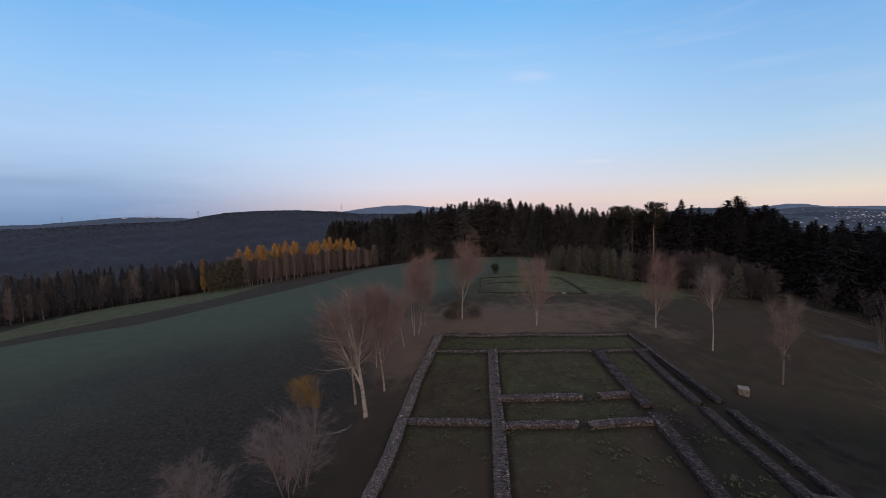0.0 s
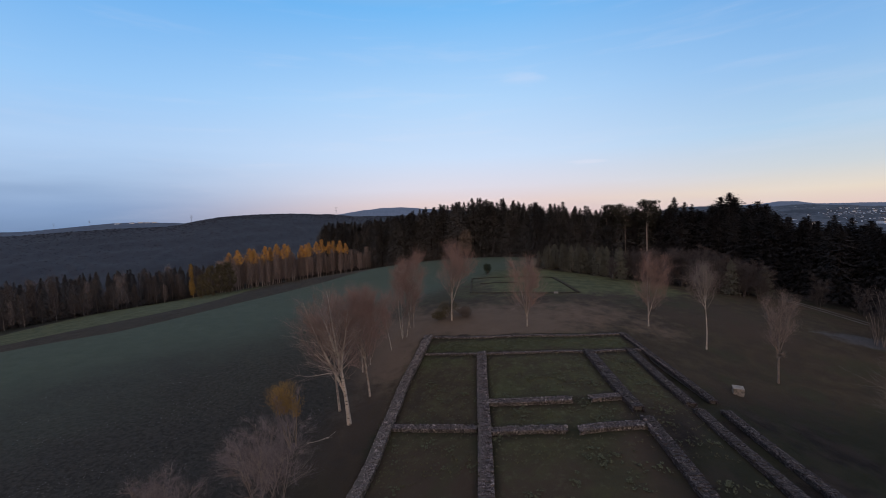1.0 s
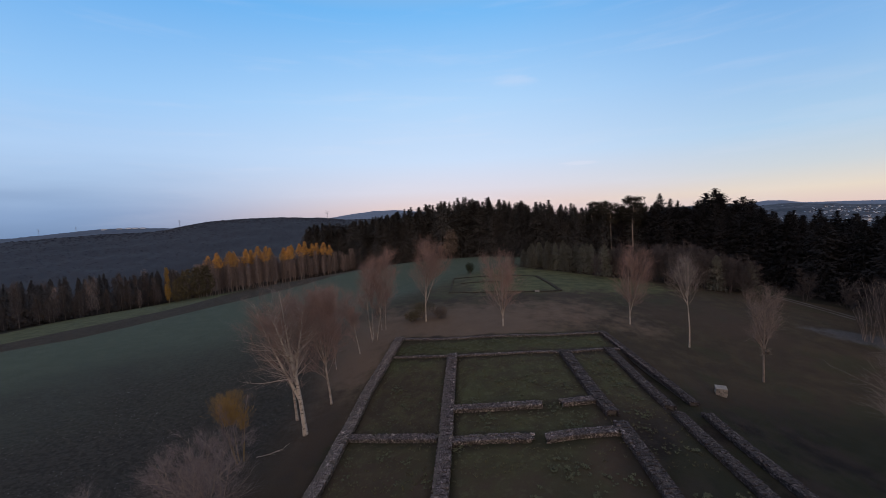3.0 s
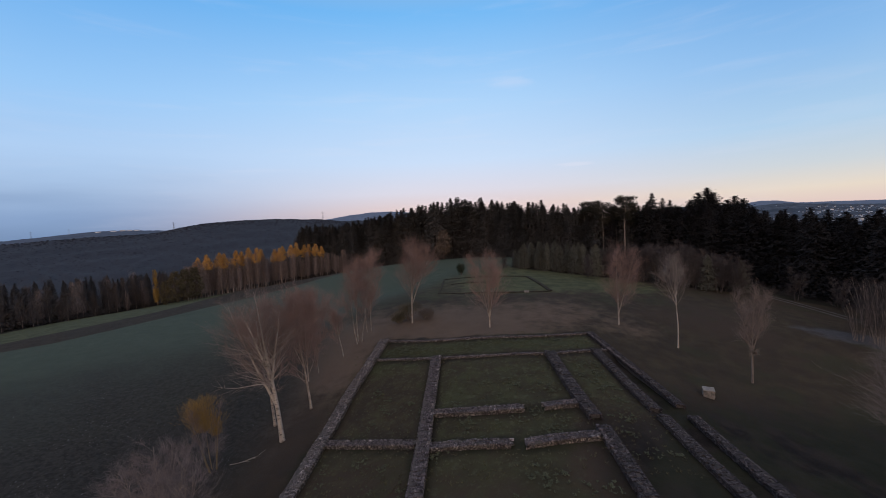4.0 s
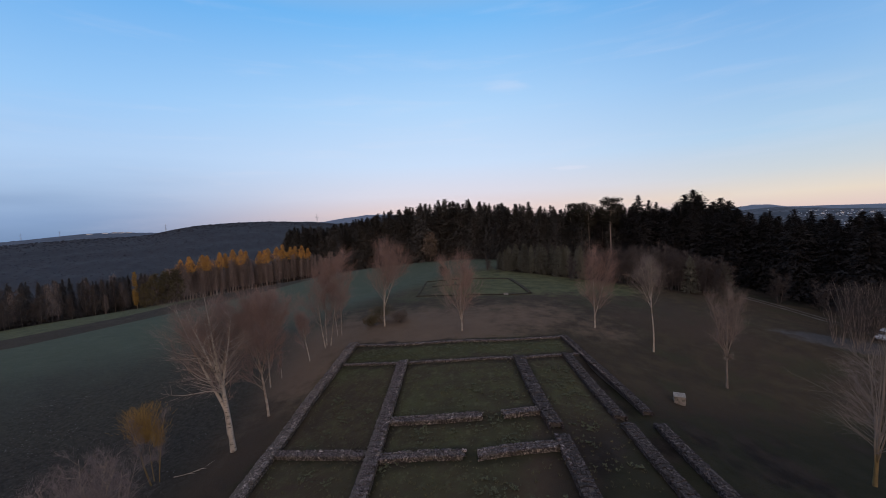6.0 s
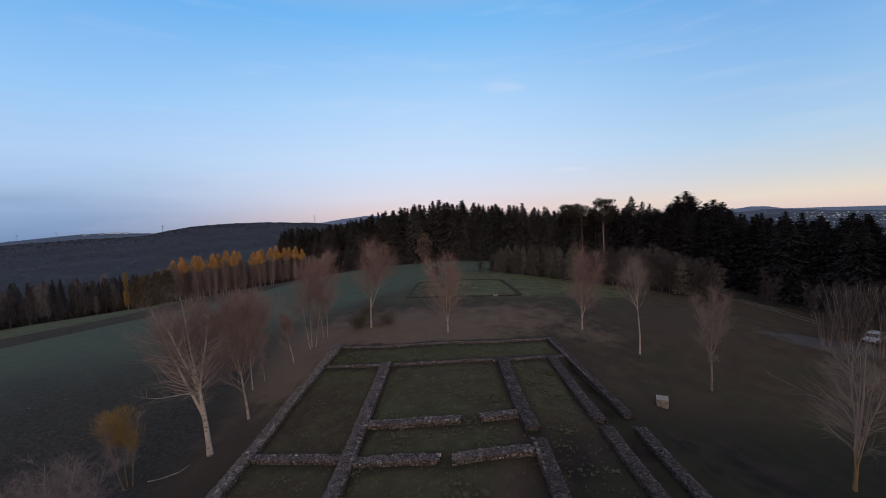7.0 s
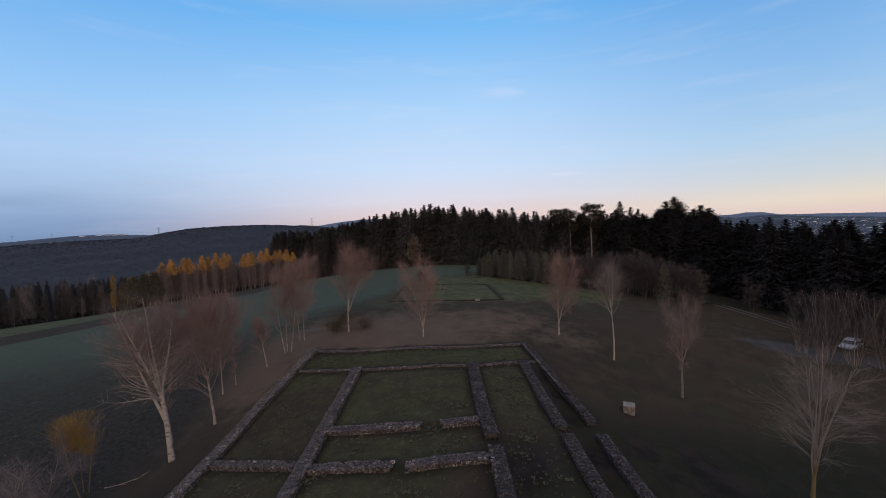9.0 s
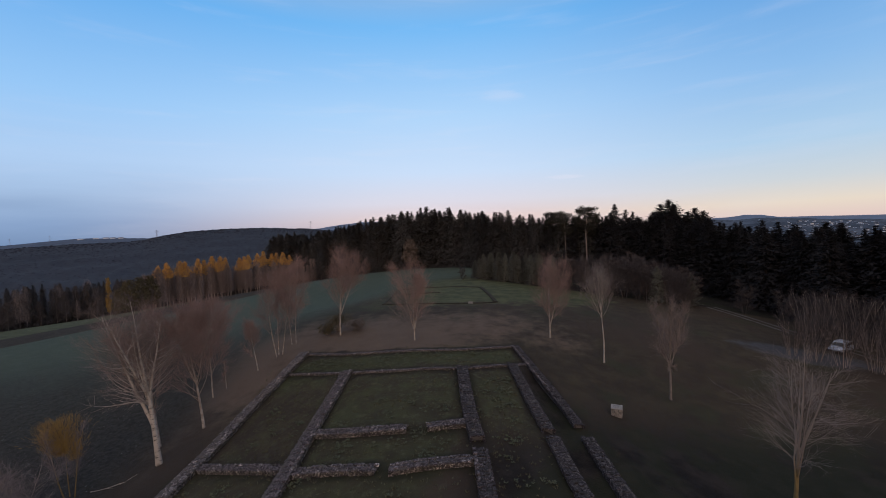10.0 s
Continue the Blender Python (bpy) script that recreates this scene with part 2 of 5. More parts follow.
M_PINE_TRUNK = material("pine_trunk", grained((0.09, 0.075, 0.065), (0.17, 0.14, 0.12), 1.0), 0.9)
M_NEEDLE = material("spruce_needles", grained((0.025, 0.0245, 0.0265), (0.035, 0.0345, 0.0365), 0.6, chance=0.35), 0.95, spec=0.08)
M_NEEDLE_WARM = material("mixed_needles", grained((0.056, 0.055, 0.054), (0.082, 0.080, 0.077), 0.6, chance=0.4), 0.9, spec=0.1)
M_NEEDLE_PINE = material("pine_needles", grained((0.024, 0.024, 0.019), (0.050, 0.047, 0.036), 0.6, chance=0.3), 0.9, spec=0.1)
M_NEEDLE_DUSK = material("bluish_needles", grained((0.052, 0.053, 0.059), (0.098, 0.097, 0.101), 0.6, chance=0.35), 0.85)
M_STEM_DARK = material("grey_brown_stem", grained((0.10, 0.085, 0.082), (0.20, 0.17, 0.16), 1.0, chance=0.4), 0.9)
M_NEEDLE_GREY = material("young_pine_needles", grained((0.088, 0.090, 0.074), (0.145, 0.146, 0.120), 0.8, chance=0.3), 0.85)
M_GOLD = material("golden_leaves", grained((0.38, 0.20, 0.045), (0.62, 0.36, 0.09), 1.2, chance=0.25), 0.8)
M_YELLOW = material("faded_yellow_leaves", grained((0.20, 0.125, 0.030), (0.33, 0.215, 0.06), 1.2, chance=0.2), 0.8)
M_BROWN = material("brown_leaves", grained((0.066, 0.056, 0.050), (0.110, 0.094, 0.082), 0.8, chance=0.25), 0.9)
M_OLIVE = material("faded_olive_leaves", grained((0.062, 0.054, 0.030), (0.108, 0.093, 0.052), 0.8, chance=0.2), 0.9)
M_BUSH = material("evergreen_bush", grained((0.014, 0.022, 0.012), (0.030, 0.042, 0.022), 1.0), 0.85)
M_WEED = material("weed_leaves", grained((0.050, 0.058, 0.037), (0.105, 0.118, 0.074), 1.5, chance=0.3), 0.85)
M_GRASS = material("dry_grass", grained((0.055, 0.056, 0.034), (0.105, 0.104, 0.062), 0.7), 0.9)
M_CLOD = material("pale_clods", grained((0.022, 0.022, 0.023), (0.15, 0.158, 0.165), 2.3, low=0.4, high=0.65), 0.95)
# distance haze is painted into these three: base colours shifted to blue
M_FAR = material("haze_blue_ridge", grained((0.10, 0.135, 0.20), (0.13, 0.165, 0.235), 0.004), 0.95)
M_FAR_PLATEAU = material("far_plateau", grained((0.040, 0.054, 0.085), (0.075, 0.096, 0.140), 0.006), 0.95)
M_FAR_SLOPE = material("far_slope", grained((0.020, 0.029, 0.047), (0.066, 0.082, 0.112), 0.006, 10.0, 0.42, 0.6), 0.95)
# white house walls with distance haze painted in as a blue tint
M_RENDER = material("haze_blue_render", grained((0.38, 0.48, 0.62), (0.62, 0.72, 0.86), 0.3, chance=0.7), 0.8)
M_PALE = material("pale_cladding", grained((0.5, 0.53, 0.58), (0.72, 0.74, 0.78), 0.2), 0.7)
M_TILE = material("roof_tiles", grained((0.06, 0.055, 0.065), (0.11, 0.09, 0.095), 0.3, chance=0.3), 0.85)
M_SLATE = material("grey_roof", grained((0.07, 0.075, 0.085), (0.13, 0.135, 0.15), 0.3, chance=0.3), 0.8)
M_GLASS_DARK = material("dark_glass", grained((0.015, 0.018, 0.022), (0.03, 0.034, 0.04), 1.0), 0.08, spec=0.6)
M_RUT = material("worn_gravel", grained((0.060, 0.058, 0.060), (0.135, 0.129, 0.130), 0.7, 9.0), 0.95)
M_STEEL = material("galvanised_steel", grained((0.22, 0.23, 0.25), (0.34, 0.35, 0.37), 1.0), 0.5, 0.6)
M_PALE_STONE = material("pale_stone", grained((0.11, 0.10, 0.09), (0.25, 0.23, 0.205), 3.0, chance=0.3), 0.9)
M_PANEL = material("pale_panel", grained((0.19, 0.184, 0.175), (0.30, 0.29, 0.275), 2.0), 0.9, spec=0.1)
M_INK = material("grey_print", grained((0.10, 0.10, 0.10), (0.16, 0.16, 0.16), 4.0), 0.6)
M_WHITE = material("white_car_paint", grained((0.40, 0.44, 0.52), (0.50, 0.54, 0.62), 1.0), 0.25, spec=0.5)
M_RUBBER_BARK = material("dark_wet_bark", grained((0.018, 0.016, 0.015), (0.040, 0.034, 0.031), 4.0), 0.9)
M_RUBBER = material("black_rubber", grained((0.015, 0.015, 0.016), (0.03, 0.03, 0.032), 5.0), 0.8)
M_LAMP_GLASS = material("lamp_glass", grained((0.55, 0.57, 0.6), (0.7, 0.72, 0.75), 4.0), 0.1, spec=0.6)
M_RED = material("red_lens", grained((0.22, 0.02, 0.015), (0.32, 0.03, 0.02), 4.0), 0.2)
# treetops tinted slate blue to paint in the haze across the valley
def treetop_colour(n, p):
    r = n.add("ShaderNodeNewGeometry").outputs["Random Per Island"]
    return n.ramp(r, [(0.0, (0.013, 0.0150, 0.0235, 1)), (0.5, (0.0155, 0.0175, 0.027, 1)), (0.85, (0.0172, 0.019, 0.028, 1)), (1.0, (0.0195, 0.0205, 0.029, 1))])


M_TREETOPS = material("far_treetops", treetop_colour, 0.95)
# the wooded hillside carries the same painted blue haze
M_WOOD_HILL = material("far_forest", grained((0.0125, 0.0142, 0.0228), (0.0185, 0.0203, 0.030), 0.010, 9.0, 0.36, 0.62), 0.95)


# ---- building blocks ----
class Shape:
    """Collects points and faces for one mesh."""

    def __init__(self):
        self.v, self.f = [], []

    def tube(self, path, radii, sides=5, cap=True):
        """A tapered tube along a list of Vectors."""
        base = len(self.v)
        last = len(path) - 1
        for i, (p, r) in enumerate(zip(path, radii)):
            d = path[min(i + 1, last)] - path[max(i - 1, 0)]
            a = d.cross(Vector((0.31, 0.95, 0.05)))
            if a.length < 1e-6:
                a = d.cross(Vector((1, 0, 0)))
            a.normalize()
            b = d.normalized().cross(a)
            for k in range(sides):
                t = 2 * math.pi * k / sides
                self.v.append(p + a * (r * math.cos(t)) + b * (r * math.sin(t)))
        for i in range(last):
            for k in range(sides):
                q, s = base + i * sides, (k + 1) % sides
                self.f.append((q + k, q + s, q + sides + s, q + sides + k))
        if cap:
            self.f.append(tuple(base + last * sides + k for k in range(sides)))

    def spike(self, p, d, r):
        """A thin three-sided twig from p along d."""
        a = d.cross(Vector((0.2, 0.4, 0.9)))
        a.normalize()
        b = d.normalized().cross(a)
        i = len(self.v)
        self.v += [p + a * r, p - a * (r * 0.5) + b * (r * 0.87), p - a * (r * 0.5) - b * (r * 0.87), p + d]
        self.f += [(i, i + 1, i + 3), (i + 1, i + 2, i + 3), (i + 2, i, i + 3)]

    def blade(self, a, b, c):
        i = len(self.v)
        self.v += [a, b, c]
        self.f.append((i, i + 1, i + 2))

    def block(self, m, size, rnd=None, jitter=0.0, top=1.0):
        """A box of the given size at the pose m, its corners moved a little; top scales the upper face."""
        i = len(self.v)
        for z in (0, 1):
            for x, y in ((-1, -1), (1, -1), (1, 1), (-1, 1)):
                s = top if z else 1.0
                p = Vector((x * size[0] / 2 * s, y * size[1] / 2 * s, z * size[2]))
                if rnd:
                    p += Vector((rnd.uniform(-1, 1), rnd.uniform(-1, 1), rnd.uniform(-1, 1) if z else 0)) * jitter
                self.v.append(m @ p)
        self.f += [(i + 3, i + 2, i + 1, i), (i + 4, i + 5, i + 6, i + 7)]
        self.f += [(i + k, i + (k + 1) % 4, i + 4 + (k + 1) % 4, i + 4 + k) for k in range(4)]

    def mesh(self, name, mat, smooth=False):
        me = bpy.data.meshes.new(name)
        me.from_pydata([tuple(p) for p in self.v], [], self.f)
        me.materials.append(mat)
        if smooth:
            me.shade_smooth()
        me.update()
        return me


def part(name, shape, mat, parent, label="", smooth=False):
    """Links a shape, or a finished mesh, as one part under a thing or a part."""
    me = shape.mesh(name, mat, smooth) if isinstance(shape, Shape) else shape
    ob = new(name, me)
    ob.parent = parent
    if label:
        ob["label"] = label
    return ob


def thing(name, place, label, category, group="", kind="", turn=0.0, scale=1.0):
    ob = new(name)
    ob.empty_display_size = 0.3
    ob.matrix_basis = Matrix.LocRotScale(place, Euler((0, 0, radians(turn))), (scale, scale, scale))
    return tagged(ob, label, category, group, kind)


# ---- the lie of the land: a broad hilltop meadow that falls away on all sides ----
LAND_X = (-220, -130, -75, -40, -15, 10, 35, 65, 110, 180)
LAND_Y = (-70, -25, 5, 30, 60, 100, 150, 230)
LAND = np.array((
    (-18.5, -7.8, -4.8, -4.2, -4.1, -4.2, -4.1, -5, -8.6, -18.3),
    (-18.9, -6.8, -3.2, -3, -3.2, -1, -1.8, -4, -8.6, -18.9),
    (-19.3, -6.3, -1.8, -1.3, -3.1, 1.6, -2.4, -3.2, -8.2, -19.3),
    (-19.7, -6.4, -1.3, -0.3, 1.6, 3.1, 1.6, -1.8, -7.7, -19.6),
    (-20.2, -7.9, -2.3, -0.4, 1, 3.6, 2.4, -0.2, -7.3, -20),
    (-20.8, -11.2, -4.9, -0.1, 2.5, 3.5, 2.5, -1.1, -7.9, -20.3),
    (-21.5, -13.5, -8.1, -6.1, -4, -3.2, -3.8, -6, -11, -20.7),
    (-22.1, -20.2, -19.3, -18.8, -18.7, -18.6, -18.7, -18.9, -19.7, -21.4),
))


def weights(q, g):
    g = np.array(g, float)
    q = np.clip(np.asarray(q, float), g[0], g[-1] - 1e-6)
    i = np.clip(np.searchsorted(g, q, side="right") - 1, 0, len(g) - 2)
    h = g[i + 1] - g[i]
    s = (q - g[i]) / h
    out = np.zeros((len(q), len(g)))
    r = np.arange(len(q))
    np.add.at(out, (r, i), 2 * s**3 - 3 * s**2 + 1)
    np.add.at(out, (r, i + 1), -2 * s**3 + 3 * s**2)
    for k, c in ((0, s**3 - 2 * s**2 + s), (1, s**3 - s**2)):
        a, b = np.maximum(i + k - 1, 0), np.minimum(i + k + 1, len(g) - 1)
        c = c * h / (g[b] - g[a])
        np.add.at(out, (r, b), c)
        np.add.at(out, (r, a), -c)
    return out


def land(x, y):
    """Ground height at arrays of places; beyond the hilltop it sinks to the valley floor."""
    x, y = np.atleast_1d(np.asarray(x, float)), np.atleast_1d(np.asarray(y, float))
    z = np.einsum("ni,nj,ji->n", weights(x, LAND_X), weights(y, LAND_Y), LAND)
    out = np.hypot(np.maximum(np.maximum(LAND_X[0] - x, x - LAND_X[-1]), 0), np.maximum(np.maximum(LAND_Y[0] - y, y - LAND_Y[-1]), 0))
    return z - 55 * (1 - np.exp(-out / 220))


def floor_at(x, y):
    return float(land(x, y)[0])


def on(x, y, dz=0.0):
    return Vector((x, y, floor_at(x, y) + dz))


def axis(lo, hi, step, reach):
    mid = list(np.arange(lo, hi + 1e-6, step))
    grow, side = step, []
    a = 0.0
    while a < reach:
        grow *= 1.22
        a += grow
        side.append(a)
    return np.array([lo - s for s in reversed(side)] + mid + [hi + s for s in side])


def soft(v, lo, hi):
    t = np.clip((v - lo) / (hi - lo), 0, 1)
    return t * t * (3 - 2 * t)


# the ground plan of the villa: centre lines of its walls
WALL_LINES = (
    [(0.7, -14), (0.75, -7.8), (0.85, -4.3), (0.9, -1.3), (0.95, 0.6), (0.95, 3.9), (1.0, 7.3), (1.15, 14.2)],
    [(-9.0, -12), (-8.7, -5.6), (-8.2, -1.3), (-8.05, 3.4), (-7.8, 6.6), (-7.5, 10.8), (-6.6, 16.0), (-5.75, 21.3)],
    [(13.6, -13), (13.6, -8.7), (13.6, -5.8), (13.55, -2.9), (13.45, 0.0)],
    [(13.35, 1.4), (13.0, 4.7), (12.7, 12.3)],
    [(19.2, -7.4), (19.1, -5.0), (18.8, -1.7), (18.6, 2.3)],
    [(18.5, 3.3), (18.1, 7.5), (17.7, 13.9)],
    [(21.8, -7.4), (21.6, -5.1), (21.35, -0.9), (21.2, 2.9)],
    [(21.1, 4.6), (20.65, 8.2), (19.6, 14.1), (18.75, 18.9)],
    [(-7.4, 4.0), (0.35, 0.8)],
    [(1.5, 0.0), (7.0, -1.2)],
    [(8.1, -1.4), (12.9, -0.8)],
    [(1.6, 4.1), (5.0, 3.1), (8.45, 2.65)],
    [(10.1, 2.65), (12.6, 3.1)],
    [(-5.8, 16.9), (-2.5, 15.7), (0.5, 14.5)],
    [(1.7, 14.0), (4.5, 13.25), (7.2, 12.6), (12.2, 12.35)],
    [(13.3, 12.55), (17.1, 13.8), (19.1, 14.5)],
    [(-5.1, 20.95), (1.9, 18.55), (9.5, 17.15), (13.3, 17.3), (18.3, 18.75)],
    [(19.3, -7.6), (21.3, -7.6)],
)


def make_ground():
    gx = axis(-112, 92, 0.8, 6000)
    gy = axis(-30, 140, 0.8, 6000)
    X, Y = np.meshgrid(gx, gy)
    x, y = X.ravel(), Y.ravel()
    z = land(x, y)
    # sunken passage between the two long walls
    z = z - 0.35 * soft(x, 18.6, 19.2) * soft(x, 21.0, 20.4) * soft(y, 14, 12) * soft(y, -9, -7)
    nx, ny = len(gx), len(gy)
    idx = np.arange(nx * ny).reshape(ny, nx)
    quads = np.stack([idx[:-1, :-1], idx[:-1, 1:], idx[1:, 1:], idx[1:, :-1]], -1).reshape(-1, 4)
    me = bpy.data.meshes.new("ground")
    me.from_pydata(np.stack([x, y, z], 1).tolist(), [], quads.tolist())
    me.materials.append(M_GROUND)
    # zones: winter crop, bare strip, gravel, and crop darkening towards (-12, -12)
    border = np.interp(y, (-40, 25, 45, 66, 76, 140), (-15, -14, -10, 6, 24, 40))
    crop_end = np.interp(x, (-90, -63, -60, -57, -54.5, -49, -42, -35, -28, 20), (12, 33.5, 40.5, 50, 58.5, 70, 81, 95, 118, 150))
    strip_side = np.interp(y, (15, 41, 48, 57, 68, 80, 100), (-88, -73, -69.5, -66.5, -66, -68, -72))
    spread = 5 * soft(y, 25, 60)
    field = soft(x, border + 7 + spread, border - 7 - spread) * soft(y, crop_end + 2.2, crop_end - 2.2)
    dirt = (1 - soft(y, crop_end + 2.2, crop_end - 2.2)) * soft(x, strip_side - 2.2, strip_side + 2.2) * soft(x, -34, -44) * soft(y, 112, 84)
    verge = (1 - soft(y, crop_end + 2.2, crop_end - 2.2)) * soft(x, strip_side + 2.2, strip_side - 2.2) * soft(y, 122, 90) * 0.95
    yard = np.hypot(((x - 53.5) * 0.9 - (y - 22) * 0.44) / 8.5, ((x - 53.5) * 0.44 + (y - 22) * 0.9) / 3.2)
    gravel = 0.72 * soft(yard, 1.7, 0.3)
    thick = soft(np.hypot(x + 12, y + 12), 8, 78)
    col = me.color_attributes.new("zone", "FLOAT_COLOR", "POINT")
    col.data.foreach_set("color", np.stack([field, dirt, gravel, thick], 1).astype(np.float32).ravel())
    # cover: fallen leaves under the trees, lusher grass, trodden earth with painted shade
    litter = np.zeros_like(x)
    for tx, ty, tr in ((-10.5, 18, 5), (-9.4, 23, 6), (-2.8, 26, 6), (7.4, 21, 6), (2, 24, 7), (14, 25, 7), (23.7, 22.7, 4)):
        litter = np.maximum(litter, (1.0 if tx < 8 else 0.55) * soft(np.hypot(x - tx, y - ty), tr * 2.1, tr * 0.2))
    litter = np.maximum(litter, 0.42 * soft(np.hypot((x + 11.5) / 6, (y - 9) / 10), 1.2, 0.3))
    litter = np.maximum(litter, 0.5 * soft(y, 34, 42) * soft(y, 72, 60) * soft(x, -4, 6) * soft(x, 42, 30))
    litter = np.maximum(litter, 0.75 * soft(y, 19, 24) * soft(y, 42, 26) * soft(x, -16, -6) * soft(x, 36, 14))
    ring_back = np.interp(x, (-8, -5.1, 1.9, 9.5, 13.3, 18.3, 20), (22, 20.95, 18.55, 17.15, 17.3, 18.75, 19.2))
    inside = soft(y, ring_back + 0.6, ring_back - 0.6) * soft(x, -7.5, -6.2) * soft(x, 19.6, 18.6)
    litter = litter * (1 - 0.9 * inside)
    # lush thins towards the camera and lower right, painting in the vignette
    lush = 0.35 * inside * soft(y, 13, 16) + 0.6 * soft(x, -9, -7) * soft(x, 20, 17) * soft(y, 20, 18) * (0.5 + 0.5 * soft(y, -10, 4)) + 0.6 * soft(y, 30, 44) * soft(x, -8, 0) * soft(x, 40, 25) + 0.1 * soft(y, 0, 10) * soft(x, 20, 30)
    lush = lush * (1 - 0.4 * soft(x, 1.5, 0.5) * soft(y, 15, 12)) * (1 - 0.85 * soft(x, 8, 15) * soft(y, 8, -4))
    # dark colour paints shade in the passage and lens vignette at lower right
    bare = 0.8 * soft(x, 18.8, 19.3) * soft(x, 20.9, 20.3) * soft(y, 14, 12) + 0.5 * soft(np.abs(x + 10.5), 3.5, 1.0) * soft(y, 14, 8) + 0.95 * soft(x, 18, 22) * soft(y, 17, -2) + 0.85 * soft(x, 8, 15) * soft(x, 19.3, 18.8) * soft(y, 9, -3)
    # trodden strip along the walls, with shade at their foot painted in
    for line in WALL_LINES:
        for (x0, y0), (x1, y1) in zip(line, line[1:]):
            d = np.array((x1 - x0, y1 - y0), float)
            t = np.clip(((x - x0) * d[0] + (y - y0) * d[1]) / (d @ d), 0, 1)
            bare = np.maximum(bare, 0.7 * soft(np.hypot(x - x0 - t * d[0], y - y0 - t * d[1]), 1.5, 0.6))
    # the ground under the woods takes the same dark colour
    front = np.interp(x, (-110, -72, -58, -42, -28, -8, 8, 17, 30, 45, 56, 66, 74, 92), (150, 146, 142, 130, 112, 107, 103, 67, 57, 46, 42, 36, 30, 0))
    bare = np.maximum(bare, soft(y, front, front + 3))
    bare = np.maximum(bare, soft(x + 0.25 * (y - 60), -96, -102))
    rise = soft(y, 30, 44) * soft(y, 80, 62) * soft(x, -6, 8) * soft(x, 48, 34)
    verge = np.maximum(verge, 0.66 * rise) * (1 - bare)
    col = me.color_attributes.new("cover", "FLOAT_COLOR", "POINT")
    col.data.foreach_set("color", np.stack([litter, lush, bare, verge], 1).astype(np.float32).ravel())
    me.shade_smooth()
    return tagged(new("ground", me), "broad hilltop of short brown-green meadow and a thin winter crop field", "ground", kind="structure")


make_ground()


# ---- ruin walls ----
def along(nodes, step):
    """Places and headings every step metres along a line of nodes."""
    out, carry = [], 0.0
    for (x0, y0), (x1, y1) in zip(nodes, nodes[1:]):
        length = math.hypot(x1 - x0, y1 - y0)
        a = math.atan2(y1 - y0, x1 - x0)
        s = carry
        while s < length:
            out.append((x0 + (x1 - x0) * s / length, y0 + (y1 - y0) * s / length, a))
            s += step
        carry = s - length
    return out


def rounded(nodes):
    """The same line drawn as a smooth curve through its nodes."""
    if len(nodes) < 3:
        return nodes
    out = []
    for k in range(len(nodes) - 1):
        a, b, c, d = (np.array(nodes[min(max(j, 0), len(nodes) - 1)], float) for j in (k - 1, k, k + 1, k + 2))
        for t in np.arange(4) / 4:
            q = 0.5 * (2 * b + (c - a) * t + (2 * a - 5 * b + 4 * c - d) * t * t + (3 * b - a - 3 * c + d) * t**3)
            out.append((float(q[0]), float(q[1])))
    return out + [nodes[-1]]


def stone_mesh(seed, mat):
    rnd = random.Random(seed)
    s = Shape()
    s.block(Matrix.Identity(4), (1, 1, 1), rnd, 0.05, 0.93)
    return s.mesh("stone", mat)


PALE_STONES = [stone_mesh(60 + i, M_EDGE) for i in range(8)]
STONES = [stone_mesh(i, M_STONE) for i in range(8)]
DIMMED_STONES = [stone_mesh(40 + i, M_STONE_DIMMED) for i in range(8)]
EDGE_STONES = [stone_mesh(20 + i, M_EDGE) for i in range(8)]


